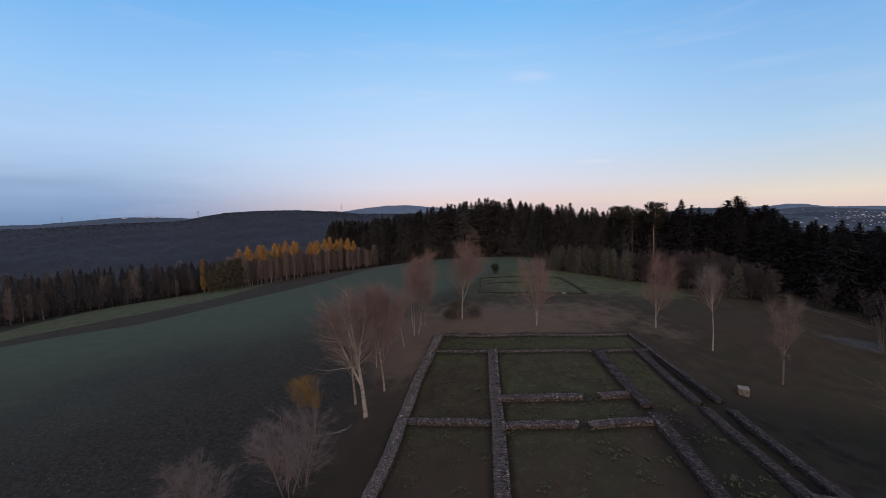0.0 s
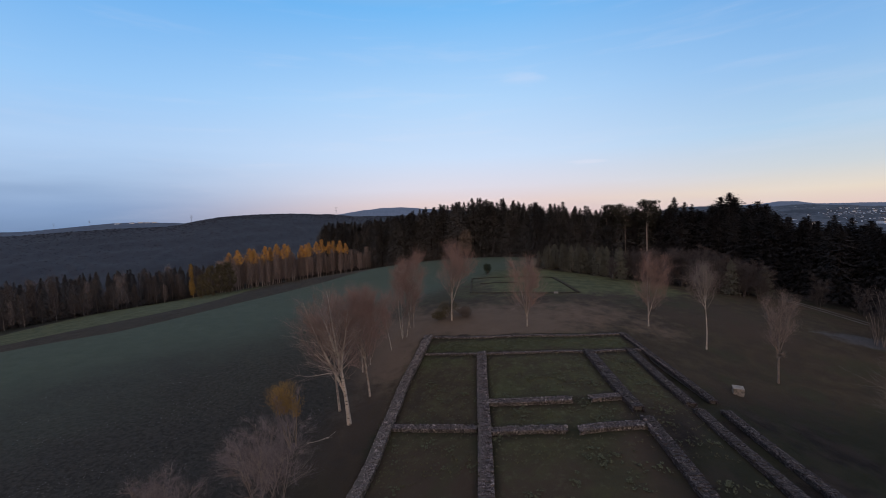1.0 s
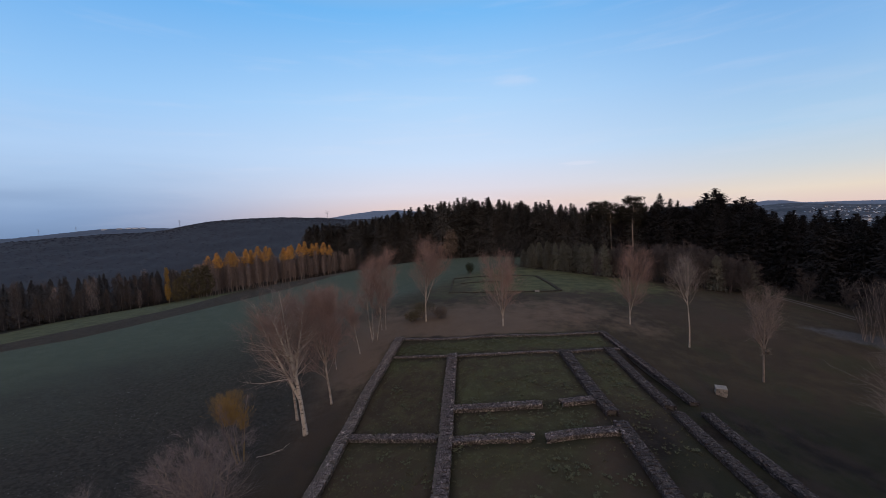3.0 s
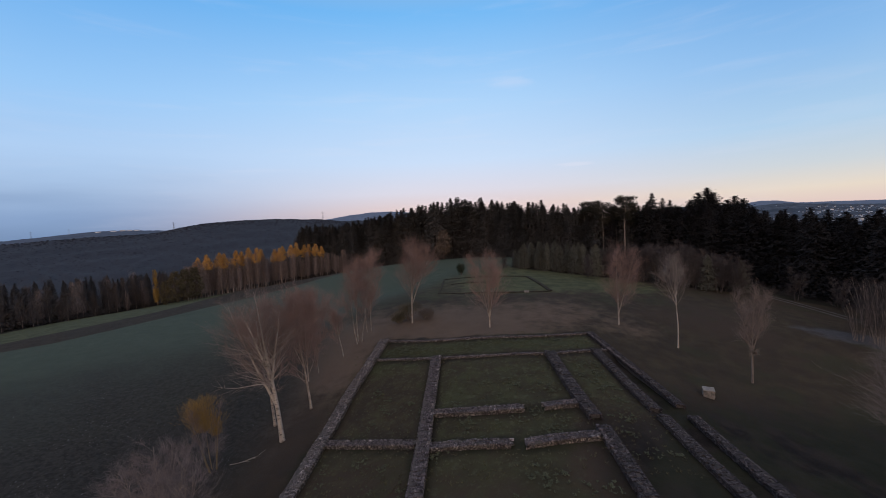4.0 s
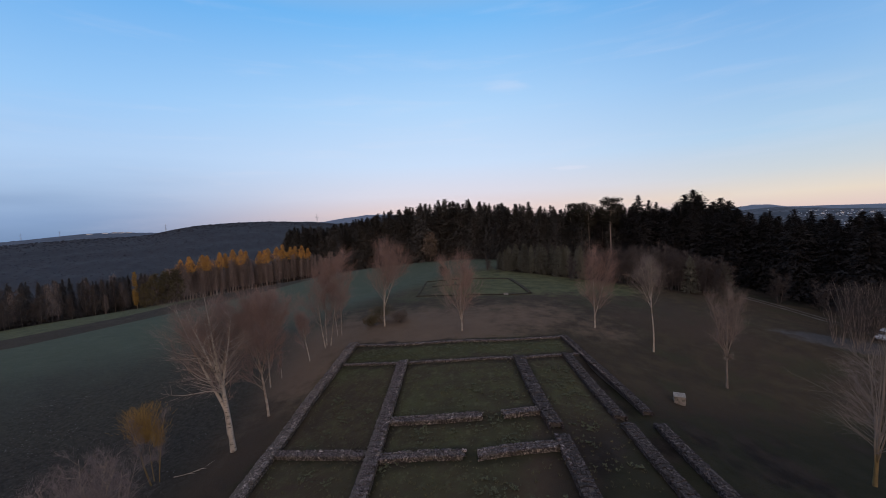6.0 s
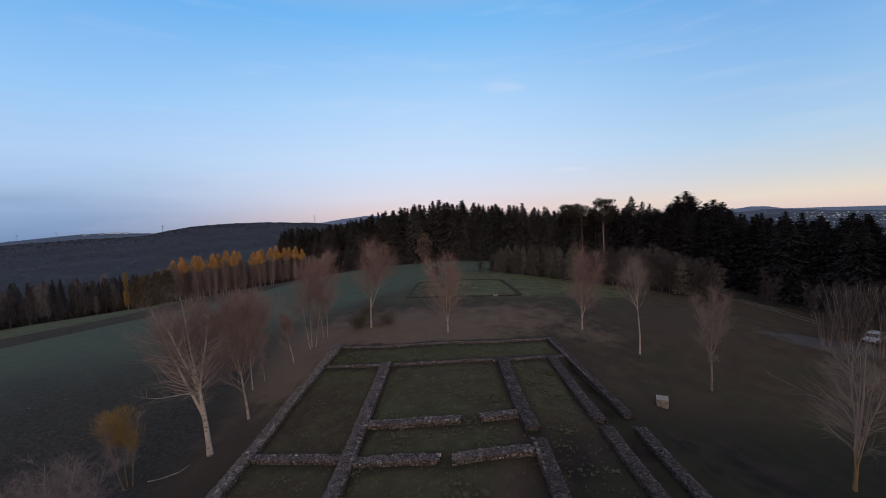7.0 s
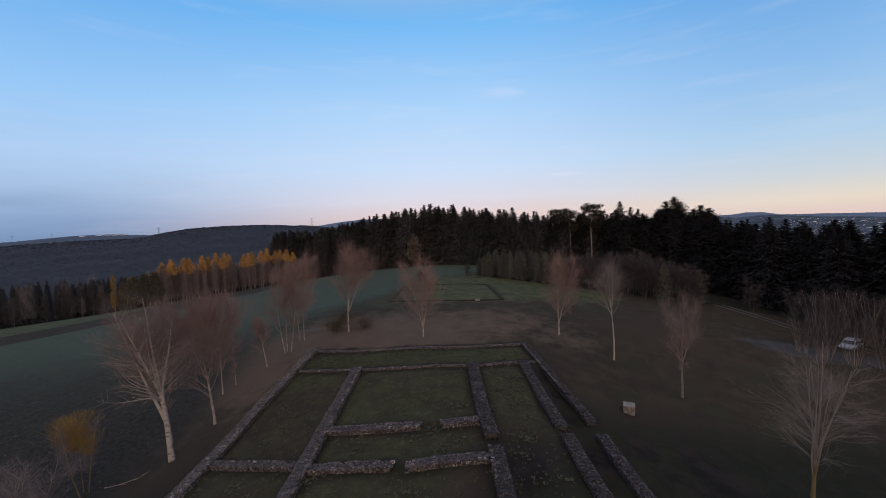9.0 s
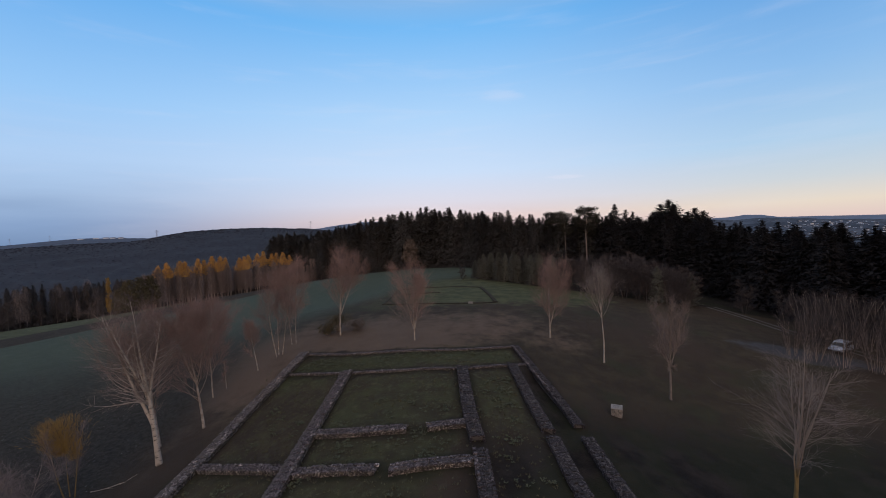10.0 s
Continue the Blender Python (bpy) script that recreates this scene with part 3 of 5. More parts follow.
def ruin_wall(nodes, width, high, label, seed, pieces=True, dimmed=False, pale=False):
    rnd = random.Random(seed)
    nodes = rounded(nodes)
    x0, y0 = nodes[0]
    wall = thing("ruin_wall", on(x0, y0), label, "ruin wall", "low walls of the excavated villa")
    inv = wall.matrix_basis.inverted()
    # core: a lofted ridge that follows the ground
    core, path = Shape(), along(nodes, 0.5)
    xe, ye = nodes[-1]
    path.append((xe, ye, path[-1][2]))
    for k, (x, y, a) in enumerate(path):
        side = Vector((-math.sin(a), math.cos(a), 0))
        g = floor_at(x, y)
        for s, z in ((-0.5, -0.4), (-0.47, high - 0.06), (0.47, high - 0.06), (0.5, -0.4)):
            core.v.append(inv @ (Vector((x, y, g + z + (rnd.uniform(-0.03, 0.03) if z > 0 else 0))) + side * (s * (width - 0.12))))
        if k:
            b = 4 * k
            core.f += [(b - 4 + i, b - 3 + i, b + 1 + i, b + i) for i in range(3)]
    core.f += [(0, 1, 2, 3), tuple(len(core.v) - 1 - i for i in range(4))]
    part("core", core, M_CORE if pieces else M_MOSS, wall)
    # facing: courses of rough stones on both sides
    face = Shape()
    courses = max(2, round(high / 0.12))
    for c in range(courses):
        h = high / courses
        for x, y, a in along(nodes, 0.3):
            for s in (-1, 1):
                l = rnd.uniform(0.2, 0.42)
                off = rnd.uniform(-0.1, 0.1)
                depth = rnd.uniform(0.11, 0.16)
                px = x + math.cos(a) * off - math.sin(a) * s * (width / 2 - 0.05)
                py = y + math.sin(a) * off + math.cos(a) * s * (width / 2 - 0.05)
                m = inv @ Matrix.LocRotScale((px, py, floor_at(px, py) - 0.04 + c * h), Euler((0, 0, a + rnd.uniform(-0.08, 0.08))), None)
                face.block(m, (l, depth, h * rnd.uniform(0.8, 1.0)), rnd, 0.012)
    stones = part("face_stones", face, M_STONE_DIMMED if dimmed else M_FACE if pieces else M_MOSS, wall, "rough pale limestone facing with open joints" if pieces else "")
    stones["kind"] = "stuff"
    # capping: a flat top of small fitted stones between two rows of edge stones
    count, inner = 0, max(1, round((width - 0.4) / 0.26))
    rest, edging = Shape(), Shape()
    for r in range(inner + 2):
        rim = r in (0, inner + 1)
        for x, y, a in along(nodes, 0.33 if rim else 0.3):
            if rnd.random() < (0.07 if rim else 0.02):
                continue
            off = (width / 2 - 0.11) * (-1 if r == 0 else 1) if rim else ((r - 0.5) / inner - 0.5) * (width - 0.4) + rnd.uniform(-0.02, 0.02)
            slip = rnd.uniform(-0.07, 0.07)
            px, py = x - math.sin(a) * off + math.cos(a) * slip, y + math.cos(a) * off + math.sin(a) * slip
            size = (rnd.uniform(0.24, 0.40), rnd.uniform(0.17, 0.25), rnd.uniform(0.095, 0.118)) if rim else (rnd.uniform(0.22, 0.36), rnd.uniform(0.85, 1.1) * (width - 0.4) / inner, rnd.uniform(0.09, 0.108))
            m = inv @ Matrix.LocRotScale((px, py, floor_at(px, py) + high - 0.09), Euler((rnd.uniform(-0.03, 0.03), rnd.uniform(-0.03, 0.03), a + rnd.uniform(-0.1, 0.1))), None)
            if pieces and count < 150:
                ob = new("stone", rnd.choice(DIMMED_STONES if dimmed else EDGE_STONES if rim and (pale or rnd.random() < 0.3) else PALE_STONES if pale else STONES))
                ob.parent = wall
                ob.matrix_basis = m @ Matrix.Diagonal((*size, 1))
                count += 1
            else:
                (edging if rim else rest).block(m, size, rnd, 0.018, 0.93)
    if edging.f:
        part("edge_stones", edging, (M_EDGE if pale else M_STONE) if pieces else M_MOSS, wall)["kind"] = "stuff"
    if rest.f:
        far = part("cap_stones", rest, M_STONE_DIMMED if dimmed else M_EDGE if pale else M_STONE if pieces else M_MOSS, wall)
        far["kind"] = "stuff"
    return wall


LONG = "low grey ruined wall of weathered limestone, mossy flat top"
GREY = "low dark grey ruined wall of weathered limestone, flat top"
FOOTING = "low broken footing of weathered limestone stones in the grass"
CROSS = "low ruined cross wall of pale limestone, uneven courses"
ruin_wall(WALL_LINES[0], 1.05, 0.4, LONG, 1)
ruin_wall(WALL_LINES[1], 1.15, 0.4, "long low ruined outer wall of pale weathered limestone", 2, pale=True)
ruin_wall(WALL_LINES[2], 0.95, 0.4, GREY, 3, dimmed=True)
ruin_wall(WALL_LINES[3], 1.0, 0.4, GREY, 4, dimmed=True)
ruin_wall(WALL_LINES[4], 0.95, 0.32, "low ruined limestone wall, painted darker for the vignette, beside a sunken passage", 5, dimmed=True)
ruin_wall(WALL_LINES[5], 0.95, 0.32, "low ruined limestone wall, painted darker for the vignette, beside a sunken passage", 6, dimmed=True)
ruin_wall(WALL_LINES[6], 0.9, 0.32, "low ruined limestone wall, painted darker for the vignette, beside a sunken passage", 7, dimmed=True)
ruin_wall(WALL_LINES[7], 0.8, 0.3, "low ruined limestone wall, painted darker for the vignette, beside a sunken passage", 8, dimmed=True)
ruin_wall(WALL_LINES[8], 0.68, 0.3, CROSS, 9)
ruin_wall(WALL_LINES[9], 0.68, 0.3, CROSS, 10)
ruin_wall(WALL_LINES[10], 0.72, 0.3, CROSS, 11)
ruin_wall(WALL_LINES[11], 0.7, 0.32, CROSS, 12)
ruin_wall(WALL_LINES[12], 0.65, 0.32, CROSS, 13)
ruin_wall(WALL_LINES[13], 0.34, 0.15, FOOTING, 14)
ruin_wall(WALL_LINES[14], 0.34, 0.15, FOOTING, 15)
ruin_wall(WALL_LINES[15], 0.34, 0.15, FOOTING, 16)
ruin_wall(WALL_LINES[16], 0.34, 0.15, FOOTING, 17)
ruin_wall(WALL_LINES[17], 0.6, 0.5, CROSS, 18)
FAR = "overgrown dark foundation line of a second building, barely above the grass"
ruin_wall([(0.0, 42.4), (4.3, 40.5), (12.8, 38.8), (19.1, 39.1)], 0.35, 0.12, FAR, 19, pieces=False)
ruin_wall([(19.1, 39.4), (18.6, 47), (17.8, 54.4)], 0.6, 0.2, FAR, 20, pieces=False)
ruin_wall([(0.0, 42.8), (0.2, 51), (0.3, 59.5)], 0.35, 0.12, FAR, 21, pieces=False)
ruin_wall([(0.5, 59.5), (9, 56.5), (17.6, 54.6)], 0.35, 0.12, FAR, 22, pieces=False)
ruin_wall([(2.2, 51.5), (9.5, 49.5)], 0.4, 0.12, FAR, 23, pieces=False)


# ---- bare trees ----
def wander(rnd, p, d, length, steps, bend, lift=0.0):
    path = [p.copy()]
    d = d.normalized()
    for _ in range(steps):
        d = (d + Vector((rnd.uniform(-1, 1), rnd.uniform(-1, 1), rnd.uniform(-1, 1))) * bend + Vector((0, 0, lift))).normalized()
        p = p + d * (length / steps)
        path.append(p.copy())
    return path


def splay(rnd, d, angle):
    """A direction at about that angle from d, turned at random."""
    a = d.orthogonal().normalized()
    a.rotate(Matrix.Rotation(rnd.uniform(0, 2 * math.pi), 3, d.normalized()))
    return (d.normalized() * math.cos(angle) + a * math.sin(angle)).normalized()


def grow_bare(seed, high, stems, spread, limbs, twigs, lean=(0, 0), girth=0.016, start=0.25, tilt=0.10, upward=0.12, angle=0.75, subs=9, twig_r=0.0055, fork=0.0, limb_r=0.34, forks=2, flare=0.17, crook=0.05, thick=0.72):
    """Trunk shapes, limb shapes and the twig shape of a leafless tree."""
    rnd = random.Random(seed)
    trunks, boughs, twig, spray = [], [], Shape(), Shape()
    for s in range(stems):
        trunk = Shape()
        a = 2 * math.pi * s / stems + rnd.uniform(-0.5, 0.5)
        foot = Vector((math.cos(a), math.sin(a), 0)) * (0.0 if stems == 1 else high * 0.02 * stems ** 0.5)
        d = Vector((lean[0] + (0 if stems == 1 else math.cos(a) * tilt), lean[1] + (0 if stems == 1 else math.sin(a) * tilt), 1))
        tall = high * (1.0 if s == 0 else rnd.uniform(0.75, 0.97))
        path = wander(rnd, foot + Vector((0, 0, -0.3)), d, tall + 0.3, 12, 0.035, 0.01)
        r0 = girth * tall * (1.0 if stems < 3 else 0.6)
        radii = [max(0.014, r0 * (1.2 if k == 0 else 1 - k / 12.4)) for k in range(13)]
        trunk.tube(path, radii, 8)
        trunks.append(trunk)
        leaders = [(path, radii, start)]
        if fork:
            i = int(fork * 12)
            for e in range(forks):
                i = int((fork + 0.09 * (e // 2)) * 12)
                fd = splay(rnd, path[i + 1] - path[i], 0.2) + Vector((math.cos(2.4 * e + 0.3) * flare, math.sin(2.4 * e + 0.3) * flare, 0))
                fp = wander(rnd, path[i], fd, tall * (1 - i / 12) * rnd.uniform(0.78, 1.0), 12, crook, 0.03)
                fr = [max(0.016, radii[i] * (thick if forks < 5 else 0.5) * (1 - k / 12.6)) for k in range(13)]
                trunk.tube(fp, fr, 6)
                leaders.append((fp, fr, 0.1 if forks < 3 else 0.18))
        for path, radii, first in leaders:
            n = max(4, limbs // stems // (1 if len(leaders) == 1 else len(leaders) - 1))
            for k in range(n):
                f = first + (0.98 - first) * (k + rnd.random() * 0.8) / n
                i = min(11, int(f * 12))
                p = path[i].lerp(path[i + 1], f * 12 - i)
                axis_d = (path[i + 1] - path[i]).normalized()
                reach = high * spread * (1.12 - f * 0.75) * rnd.uniform(0.65, 1.12)
                ld = splay(rnd, axis_d, angle * rnd.uniform(0.75, 1.3))
                lp = wander(rnd, p, ld, reach, 5, 0.15, upward)
                lr = max(0.011, radii[i] * limb_r)
                limb = Shape()
                limb.tube(lp, [lr * (1 - j / 5.6) for j in range(6)], 4, False)
                for j in range(subs):
                    g = rnd.uniform(0.15, 1.0) * 4.99
                    q = lp[int(g)].lerp(lp[int(g) + 1], g % 1)
                    sd = splay(rnd, lp[int(g) + 1] - lp[int(g)], rnd.uniform(0.35, 0.8))
                    sp = wander(rnd, q, sd, reach * rnd.uniform(0.25, 0.55), 3, 0.2, upward * 0.7)
                    spray.tube(sp, [max(0.005, lr * 0.3) * (1 - m / 3.6) for m in range(4)], 3, False)
                    for _ in range(round(twigs * 1.6)):
                        h = rnd.uniform(0.1, 1.0) * 2.99
                        t = sp[int(h)].lerp(sp[int(h) + 1], h % 1)
                        td = splay(rnd, sp[int(h) + 1] - sp[int(h)], rnd.uniform(0.2, 1.0))
                        td.z += upward
                        td *= rnd.uniform(0.4, 1.5) * (0.45 + 0.055 * high)
                        w = td.cross(Vector((rnd.uniform(-1, 1), rnd.uniform(-1, 1), rnd.uniform(-1, 1)))).normalized() * (twig_r * 0.55)
                        twig.blade(t + w, t - w, t + td)
                boughs.append(limb)
    return trunks, boughs, spray, twig


def bare_tree(place, label, seed, high, stems=1, spread=0.24, limbs=40, twigs=7, bark=None, wood=None, fine=None, category="tree", name="bare_tree", group="", dz=0.0, pale_spray=False, **more):
    trunks, boughs, spray, twig = grow_bare(seed, high, stems, spread, limbs, twigs, **more)
    ob = thing(name, on(*place, dz), label, category, group)
    for t in trunks:
        part("trunk", t, bark or (M_BIRCH if pale_spray else M_BIRCH_SLIM), ob, smooth=True)
    for l in boughs:
        part("limb", l, wood or M_STEM_PALE, ob)
    part("branch_haze", spray, fine or M_TWIG, ob)["kind"] = "stuff"
    part("twig_haze", twig, fine or M_TWIG, ob)["kind"] = "stuff"
    return ob


ROW = "bare trees round the ruins"
bare_tree((-12.2, 6.2), "tall leafless birch, pale trunk forking into several leaders", 101, 13.4, 1, 0.27, 100, 5, lean=(-0.065, 0), group=ROW, name="birch", girth=0.0175, fork=0.33, start=0.36, angle=0.98, upward=0.05, limb_r=0.36, forks=4, thick=0.85, crook=0.06, subs=9, pale_spray=True, fine=M_TWIG_MAUVE, wood=M_LIMB)
bare_tree((-14.0, 8.6), "leafless birch with a pale trunk, close behind a taller one", 102, 10.8, 1, 0.48, 50, 14, lean=(-0.06, 0), group=ROW, name="birch", fork=0.5, girth=0.014)
bare_tree((-11.2, 10.4), "slim leafless birch with reddish twigs and a thin second stem", 103, 10.4, 1, 0.48, 56, 16, lean=(-0.05, 0), group=ROW, name="birch", fork=0.42, girth=0.012)
bare_tree((-13.3, 15.2), "slim leafless birch of reddish twigs beside the field", 113, 9.4, 1, 0.52, 52, 18, lean=(-0.04, 0), group=ROW, name="birch", girth=0.008)
bare_tree((-12.7, 16.6), "knee-thin pale leafless sapling", 104, 2.8, 1, 0.25, 10, 4, group=ROW, name="sapling")
bare_tree((-10.5, 19.3), "small slanting leafless birch", 105, 5.6, 1, 0.36, 28, 7, lean=(-0.12, 0), group=ROW, name="birch", fork=0.45, girth=0.013)
bare_tree((-9.35, 22.2), "leafless birch with three splayed pale stems", 106, 10.0, 3, 0.36, 66, 13, group=ROW, name="birch", tilt=0.14, girth=0.012)
bare_tree((-8.6, 25.0), "leafless birch with a reddish brown crown", 114, 9.8, 2, 0.46, 60, 16, group=ROW, name="birch", tilt=0.05, girth=0.006)
bare_tree((-2.8, 25.9), "leafless pale-trunked tree with a wide reddish brown crown", 107, 10.6, 1, 0.40, 72, 11, group=ROW, name="birch", fork=0.3, forks=4, angle=0.7, upward=0.13, start=0.3, girth=0.0115)
bare_tree((7.4, 20.9), "leafless birch forking low into pale upright stems", 108, 8.4, 1, 0.40, 60, 8, group=ROW, name="birch", fork=0.2, angle=0.7, upward=0.12, girth=0.012)
bare_tree((23.7, 22.7), "leafless tree with dense reddish crown and pale trunk", 109, 9.3, 1, 0.34, 64, 7, group=ROW, name="birch", fork=0.24, angle=0.7, upward=0.12, girth=0.011)
bare_tree((28.1, 17.5), "leafless pale birch with an open fan of limbs", 110, 9.8, 1, 0.29, 76, 3, lean=(0.03, 0), group=ROW, name="birch", start=0.5, fine=M_TWIG_GREY, fork=0.5, forks=4, flare=0.24, angle=0.7, upward=0.14, girth=0.0095, limb_r=0.45, pale_spray=True)
knotted = bare_tree((31.9, 11.7), "leafless tree with a swollen dark knot on its trunk", 111, 9.2, 1, 0.19, 54, 4, lean=(0.05, 0), group=ROW, name="knotted_tree", start=0.38, bark=M_BARK, wood=M_STEM_PALE, fine=M_TWIG_MAUVE, fork=0.36, forks=2, flare=0.05, angle=0.55, upward=0.14, girth=0.012)
bare_tree((32.7, -0.3), "wide leafless tree, mossy yellowish foot forking into arching pale stems", 112, 9.8, 1, 0.33, 100, 3, lean=(0.04, 0), group=ROW, bark=M_BARK_MOSS, wood=M_TWIG_GREY, fine=M_TWIG_GREY, start=0.16, angle=0.9, upward=0.02, girth=0.013, subs=7, fork=0.1, forks=8, limb_r=0.36, flare=0.32, crook=0.11, pale_spray=True)
willow = bare_tree((-16.6, 3.2), "many-stemmed willow with a tuft of faded yellow leaves", 115, 5.4, 5, 0.2, 40, 5, group=ROW, bark=M_BARK_MOSS, wood=M_BARK_MOSS, tilt=0.17, name="willow", fine=M_TWIG_PALE, angle=0.4, lean=(-0.14, 0.08), girth=0.015)
for k, (x, y, h) in enumerate(((-15.5, -4.0, 6.3), (-14.8, -2.8, 5.7), (-17.6, -1.4, 5.2), (-20.2, -6.8, 4.4), (-22.6, -5.4, 3.6))):
    bare_tree((x, y), "tangled leafless shrub with pale stems and purplish grey twigs", 120 + k, h, 6, 0.46, 84, 5, group="shrubs beside the field", bark=M_BARK, wood=M_STEM_PALE, tilt=0.36, name="shrub", fine=M_TWIG_PALE, category="shrub", start=0.14, angle=0.9, upward=0.03, girth=0.0105, subs=7, limb_r=0.3, pale_spray=True)
# ---- woods ----
def crown_shape(seed, high, wide, whorls, droop=0.25, bare=0.08, blades=9, taper=0.8, fine=0.2):
    """A needle crown: whorls of drooping branches, each hung with small sprays."""
    rnd = random.Random(seed)
    s = Shape()
    for k in range(whorls):
        f = k / whorls
        reach = wide * (1 - f) ** taper * min(1.0, 0.42 + (1 - f) * 3.0) * rnd.uniform(0.75, 1.15) + 0.05
        small = fine * 0.78 * (0.28 + 0.72 * min(1.0, (1 - f) * 3.0))
        drop = 0.9 * min(1.0, (1 - f) * 4.0)
        for b in range(rnd.randint(blades - 2, blades) + (12 if f > 0.72 else 0)):
            z = high * (bare + (1 - bare) * min(0.99, f + rnd.uniform(-2.2, 2.2) / whorls))
            a = rnd.uniform(0, 6.283)
            l = reach * rnd.uniform(0.5, 1.2)
            d = droop * rnd.uniform(0.3, 1.8) - max(0.0, f - 0.7) * rnd.uniform(0.5, 2.5)
            out, side = Vector((math.cos(a), math.sin(a), 0)), Vector((-math.sin(a), math.cos(a), 0))
            for j in range(15):
                u = rnd.uniform(0.05, 1.0)
                p = out * (l * u) + Vector((0, 0, z - l * d * u * u))
                w = (side * rnd.uniform(0.4, 1.0) + Vector((0, 0, rnd.uniform(-0.7, 0.7)))) * small
                q = p + (out * rnd.uniform(0.3, 1.0) + side * rnd.uniform(-0.6, 0.6) + Vector((0, 0, rnd.uniform(-drop, 0.6 - 0.25 * drop)))) * (small * 3.8)
                s.blade(p + w, q, p - w)
    s.spike(Vector((0, 0, high * 0.93)), Vector((0, 0, high * 0.08)), wide * 0.025)
    return s


def clumps(rnd, s, centre, size, count, leaf):
    """Leafy clumps: many small three-cornered leaves in an uneven cloud."""
    for _ in range(count):
        d = Vector((rnd.gauss(0, 1), rnd.gauss(0, 1), rnd.gauss(0, 1))).normalized() * rnd.random() ** 0.4
        p = centre + Vector((d.x * size[0], d.y * size[1], d.z * size[2]))
        a = Vector((rnd.uniform(-1, 1), rnd.uniform(-1, 1), rnd.uniform(-1, 1))) * leaf
        b = Vector((rnd.uniform(-1, 1), rnd.uniform(-1, 1), rnd.uniform(-1, 1))) * leaf
        s.blade(p - a * 0.5, p + a * 0.5 + b * 0.3, p + b)


def stem(high, r, sway=0.0, seed=0, top=0.9):
    t, rnd = Shape(), random.Random(seed)
    n = 6
    path = [Vector((rnd.uniform(-1, 1) * sway * k / n, rnd.uniform(-1, 1) * sway * k / n, -0.5 + (high * top + 0.5) * k / n)) for k in range(n + 1)]
    t.tube(path, [r * (1 - 0.85 * k / n) for k in range(n + 1)], 6)
    return t, path


def spruce(seed, wide, whorls=58, label="tall dark green spruce in the close wood", mat=None, droop=0.3, bare=0.05, taper=0.8, name="spruce", fine=0.18):
    """A model 20 m high."""
    ob = thing(name, (0, 0, 0), label, "tree", "trees of the wood")
    part("trunk", stem(20, 0.2)[0], M_RUBBER_BARK, ob)
    part("crown", crown_shape(seed, 20.0, wide, whorls, droop, bare, taper=taper, fine=fine), mat or M_NEEDLE, ob)
    return ob


def tall_pine(seed, label="tall old pine with a bare trunk and rounded crown"):
    """A model 20 m high: long bare trunk, crown of needle pads on crooked limbs."""
    rnd = random.Random(seed)
    ob = thing("pine", (0, 0, 0), label, "tree", "trees of the wood")
    trunk, path = stem(20, 0.22, 0.5, seed, 0.93)
    part("trunk", trunk, M_STEM_PALE, ob, "pale grey-pink bare trunk")
    crown, limb = Shape(), Shape()
    for k in range(30):
        f = rnd.uniform(0.64, 1.0)
        p = path[3].lerp(path[6], (f - 0.5) / 0.5)
        a = rnd.uniform(0, 6.28)
        reach = rnd.uniform(0.3, 2.3) * (1.1 - 1.6 * abs(f - 0.82))
        q = p + Vector((math.cos(a) * reach, math.sin(a) * reach, rnd.uniform(-0.2, 1.1)))
        limb.tube([p, p.lerp(q, 0.5) + Vector((0, 0, 0.15)), q], [0.09, 0.06, 0.03], 4, False)
        clumps(rnd, crown, q, (0.85, 0.85, 0.7), 130, 0.26)
    part("limb_fan", limb, M_PINE_TRUNK, ob)["kind"] = "stuff"
    part("crown", crown, M_NEEDLE_PINE, ob)
    return ob


def leafy_tree(seed, high, label, crown_from, width, mat, trunk_mat, bare_twigs, name, leaves=900, leaf=0.35, group="", point=0.6, pale=False):
    """A slender tree: trunk, bare lower boughs, leaves towards the top."""
    rnd = random.Random(seed)
    ob = thing(name, (0, 0, 0), label, "tree", group)
    trunk, path = stem(high, (0.010 if pale else 0.007) * high, 0.3, seed, 0.95)
    part("trunk", trunk, trunk_mat, ob, smooth=True)
    crown, twig = Shape(), Shape()
    for _ in range(leaves // 18):
        f = crown_from + (1 - crown_from) * rnd.random() ** 0.9
        g = (f - crown_from) / (1 - crown_from)
        r = width * (1 - g) ** point * (0.35 + 0.65 * min(1, g * 4)) * rnd.random() ** 0.5
        a = rnd.uniform(0, 6.28)
        clumps(rnd, crown, Vector((math.cos(a) * r, math.sin(a) * r, high * f)), (0.5, 0.5, 0.7), 18, leaf)
    for _ in range(bare_twigs):
        f = rnd.uniform(0.15, 0.98)
        a, up = rnd.uniform(0, 6.28), rnd.uniform(0.5, 1.6)
        r = width * rnd.uniform(0.3, 1.0) * (1.1 - f * 0.5)
        p = Vector((rnd.uniform(-1, 1) * r * 0.6, rnd.uniform(-1, 1) * r * 0.6, high * f))
        w = Vector((-math.sin(a), math.cos(a), 0)) * rnd.uniform(0.014, 0.03)
        twig.blade(p + w, p - w, p + Vector((math.cos(a) * r * 0.6, math.sin(a) * r * 0.6, r * up)))
    if crown.f:
        part("crown", crown, mat, ob)
    if twig.f:
        part("twig_haze", twig, M_TWIG_MAUVE if pale else M_SCRUB, ob)["kind"] = "stuff"
    return ob


VIEW = Vector((5.7, -24.9, 15.6))


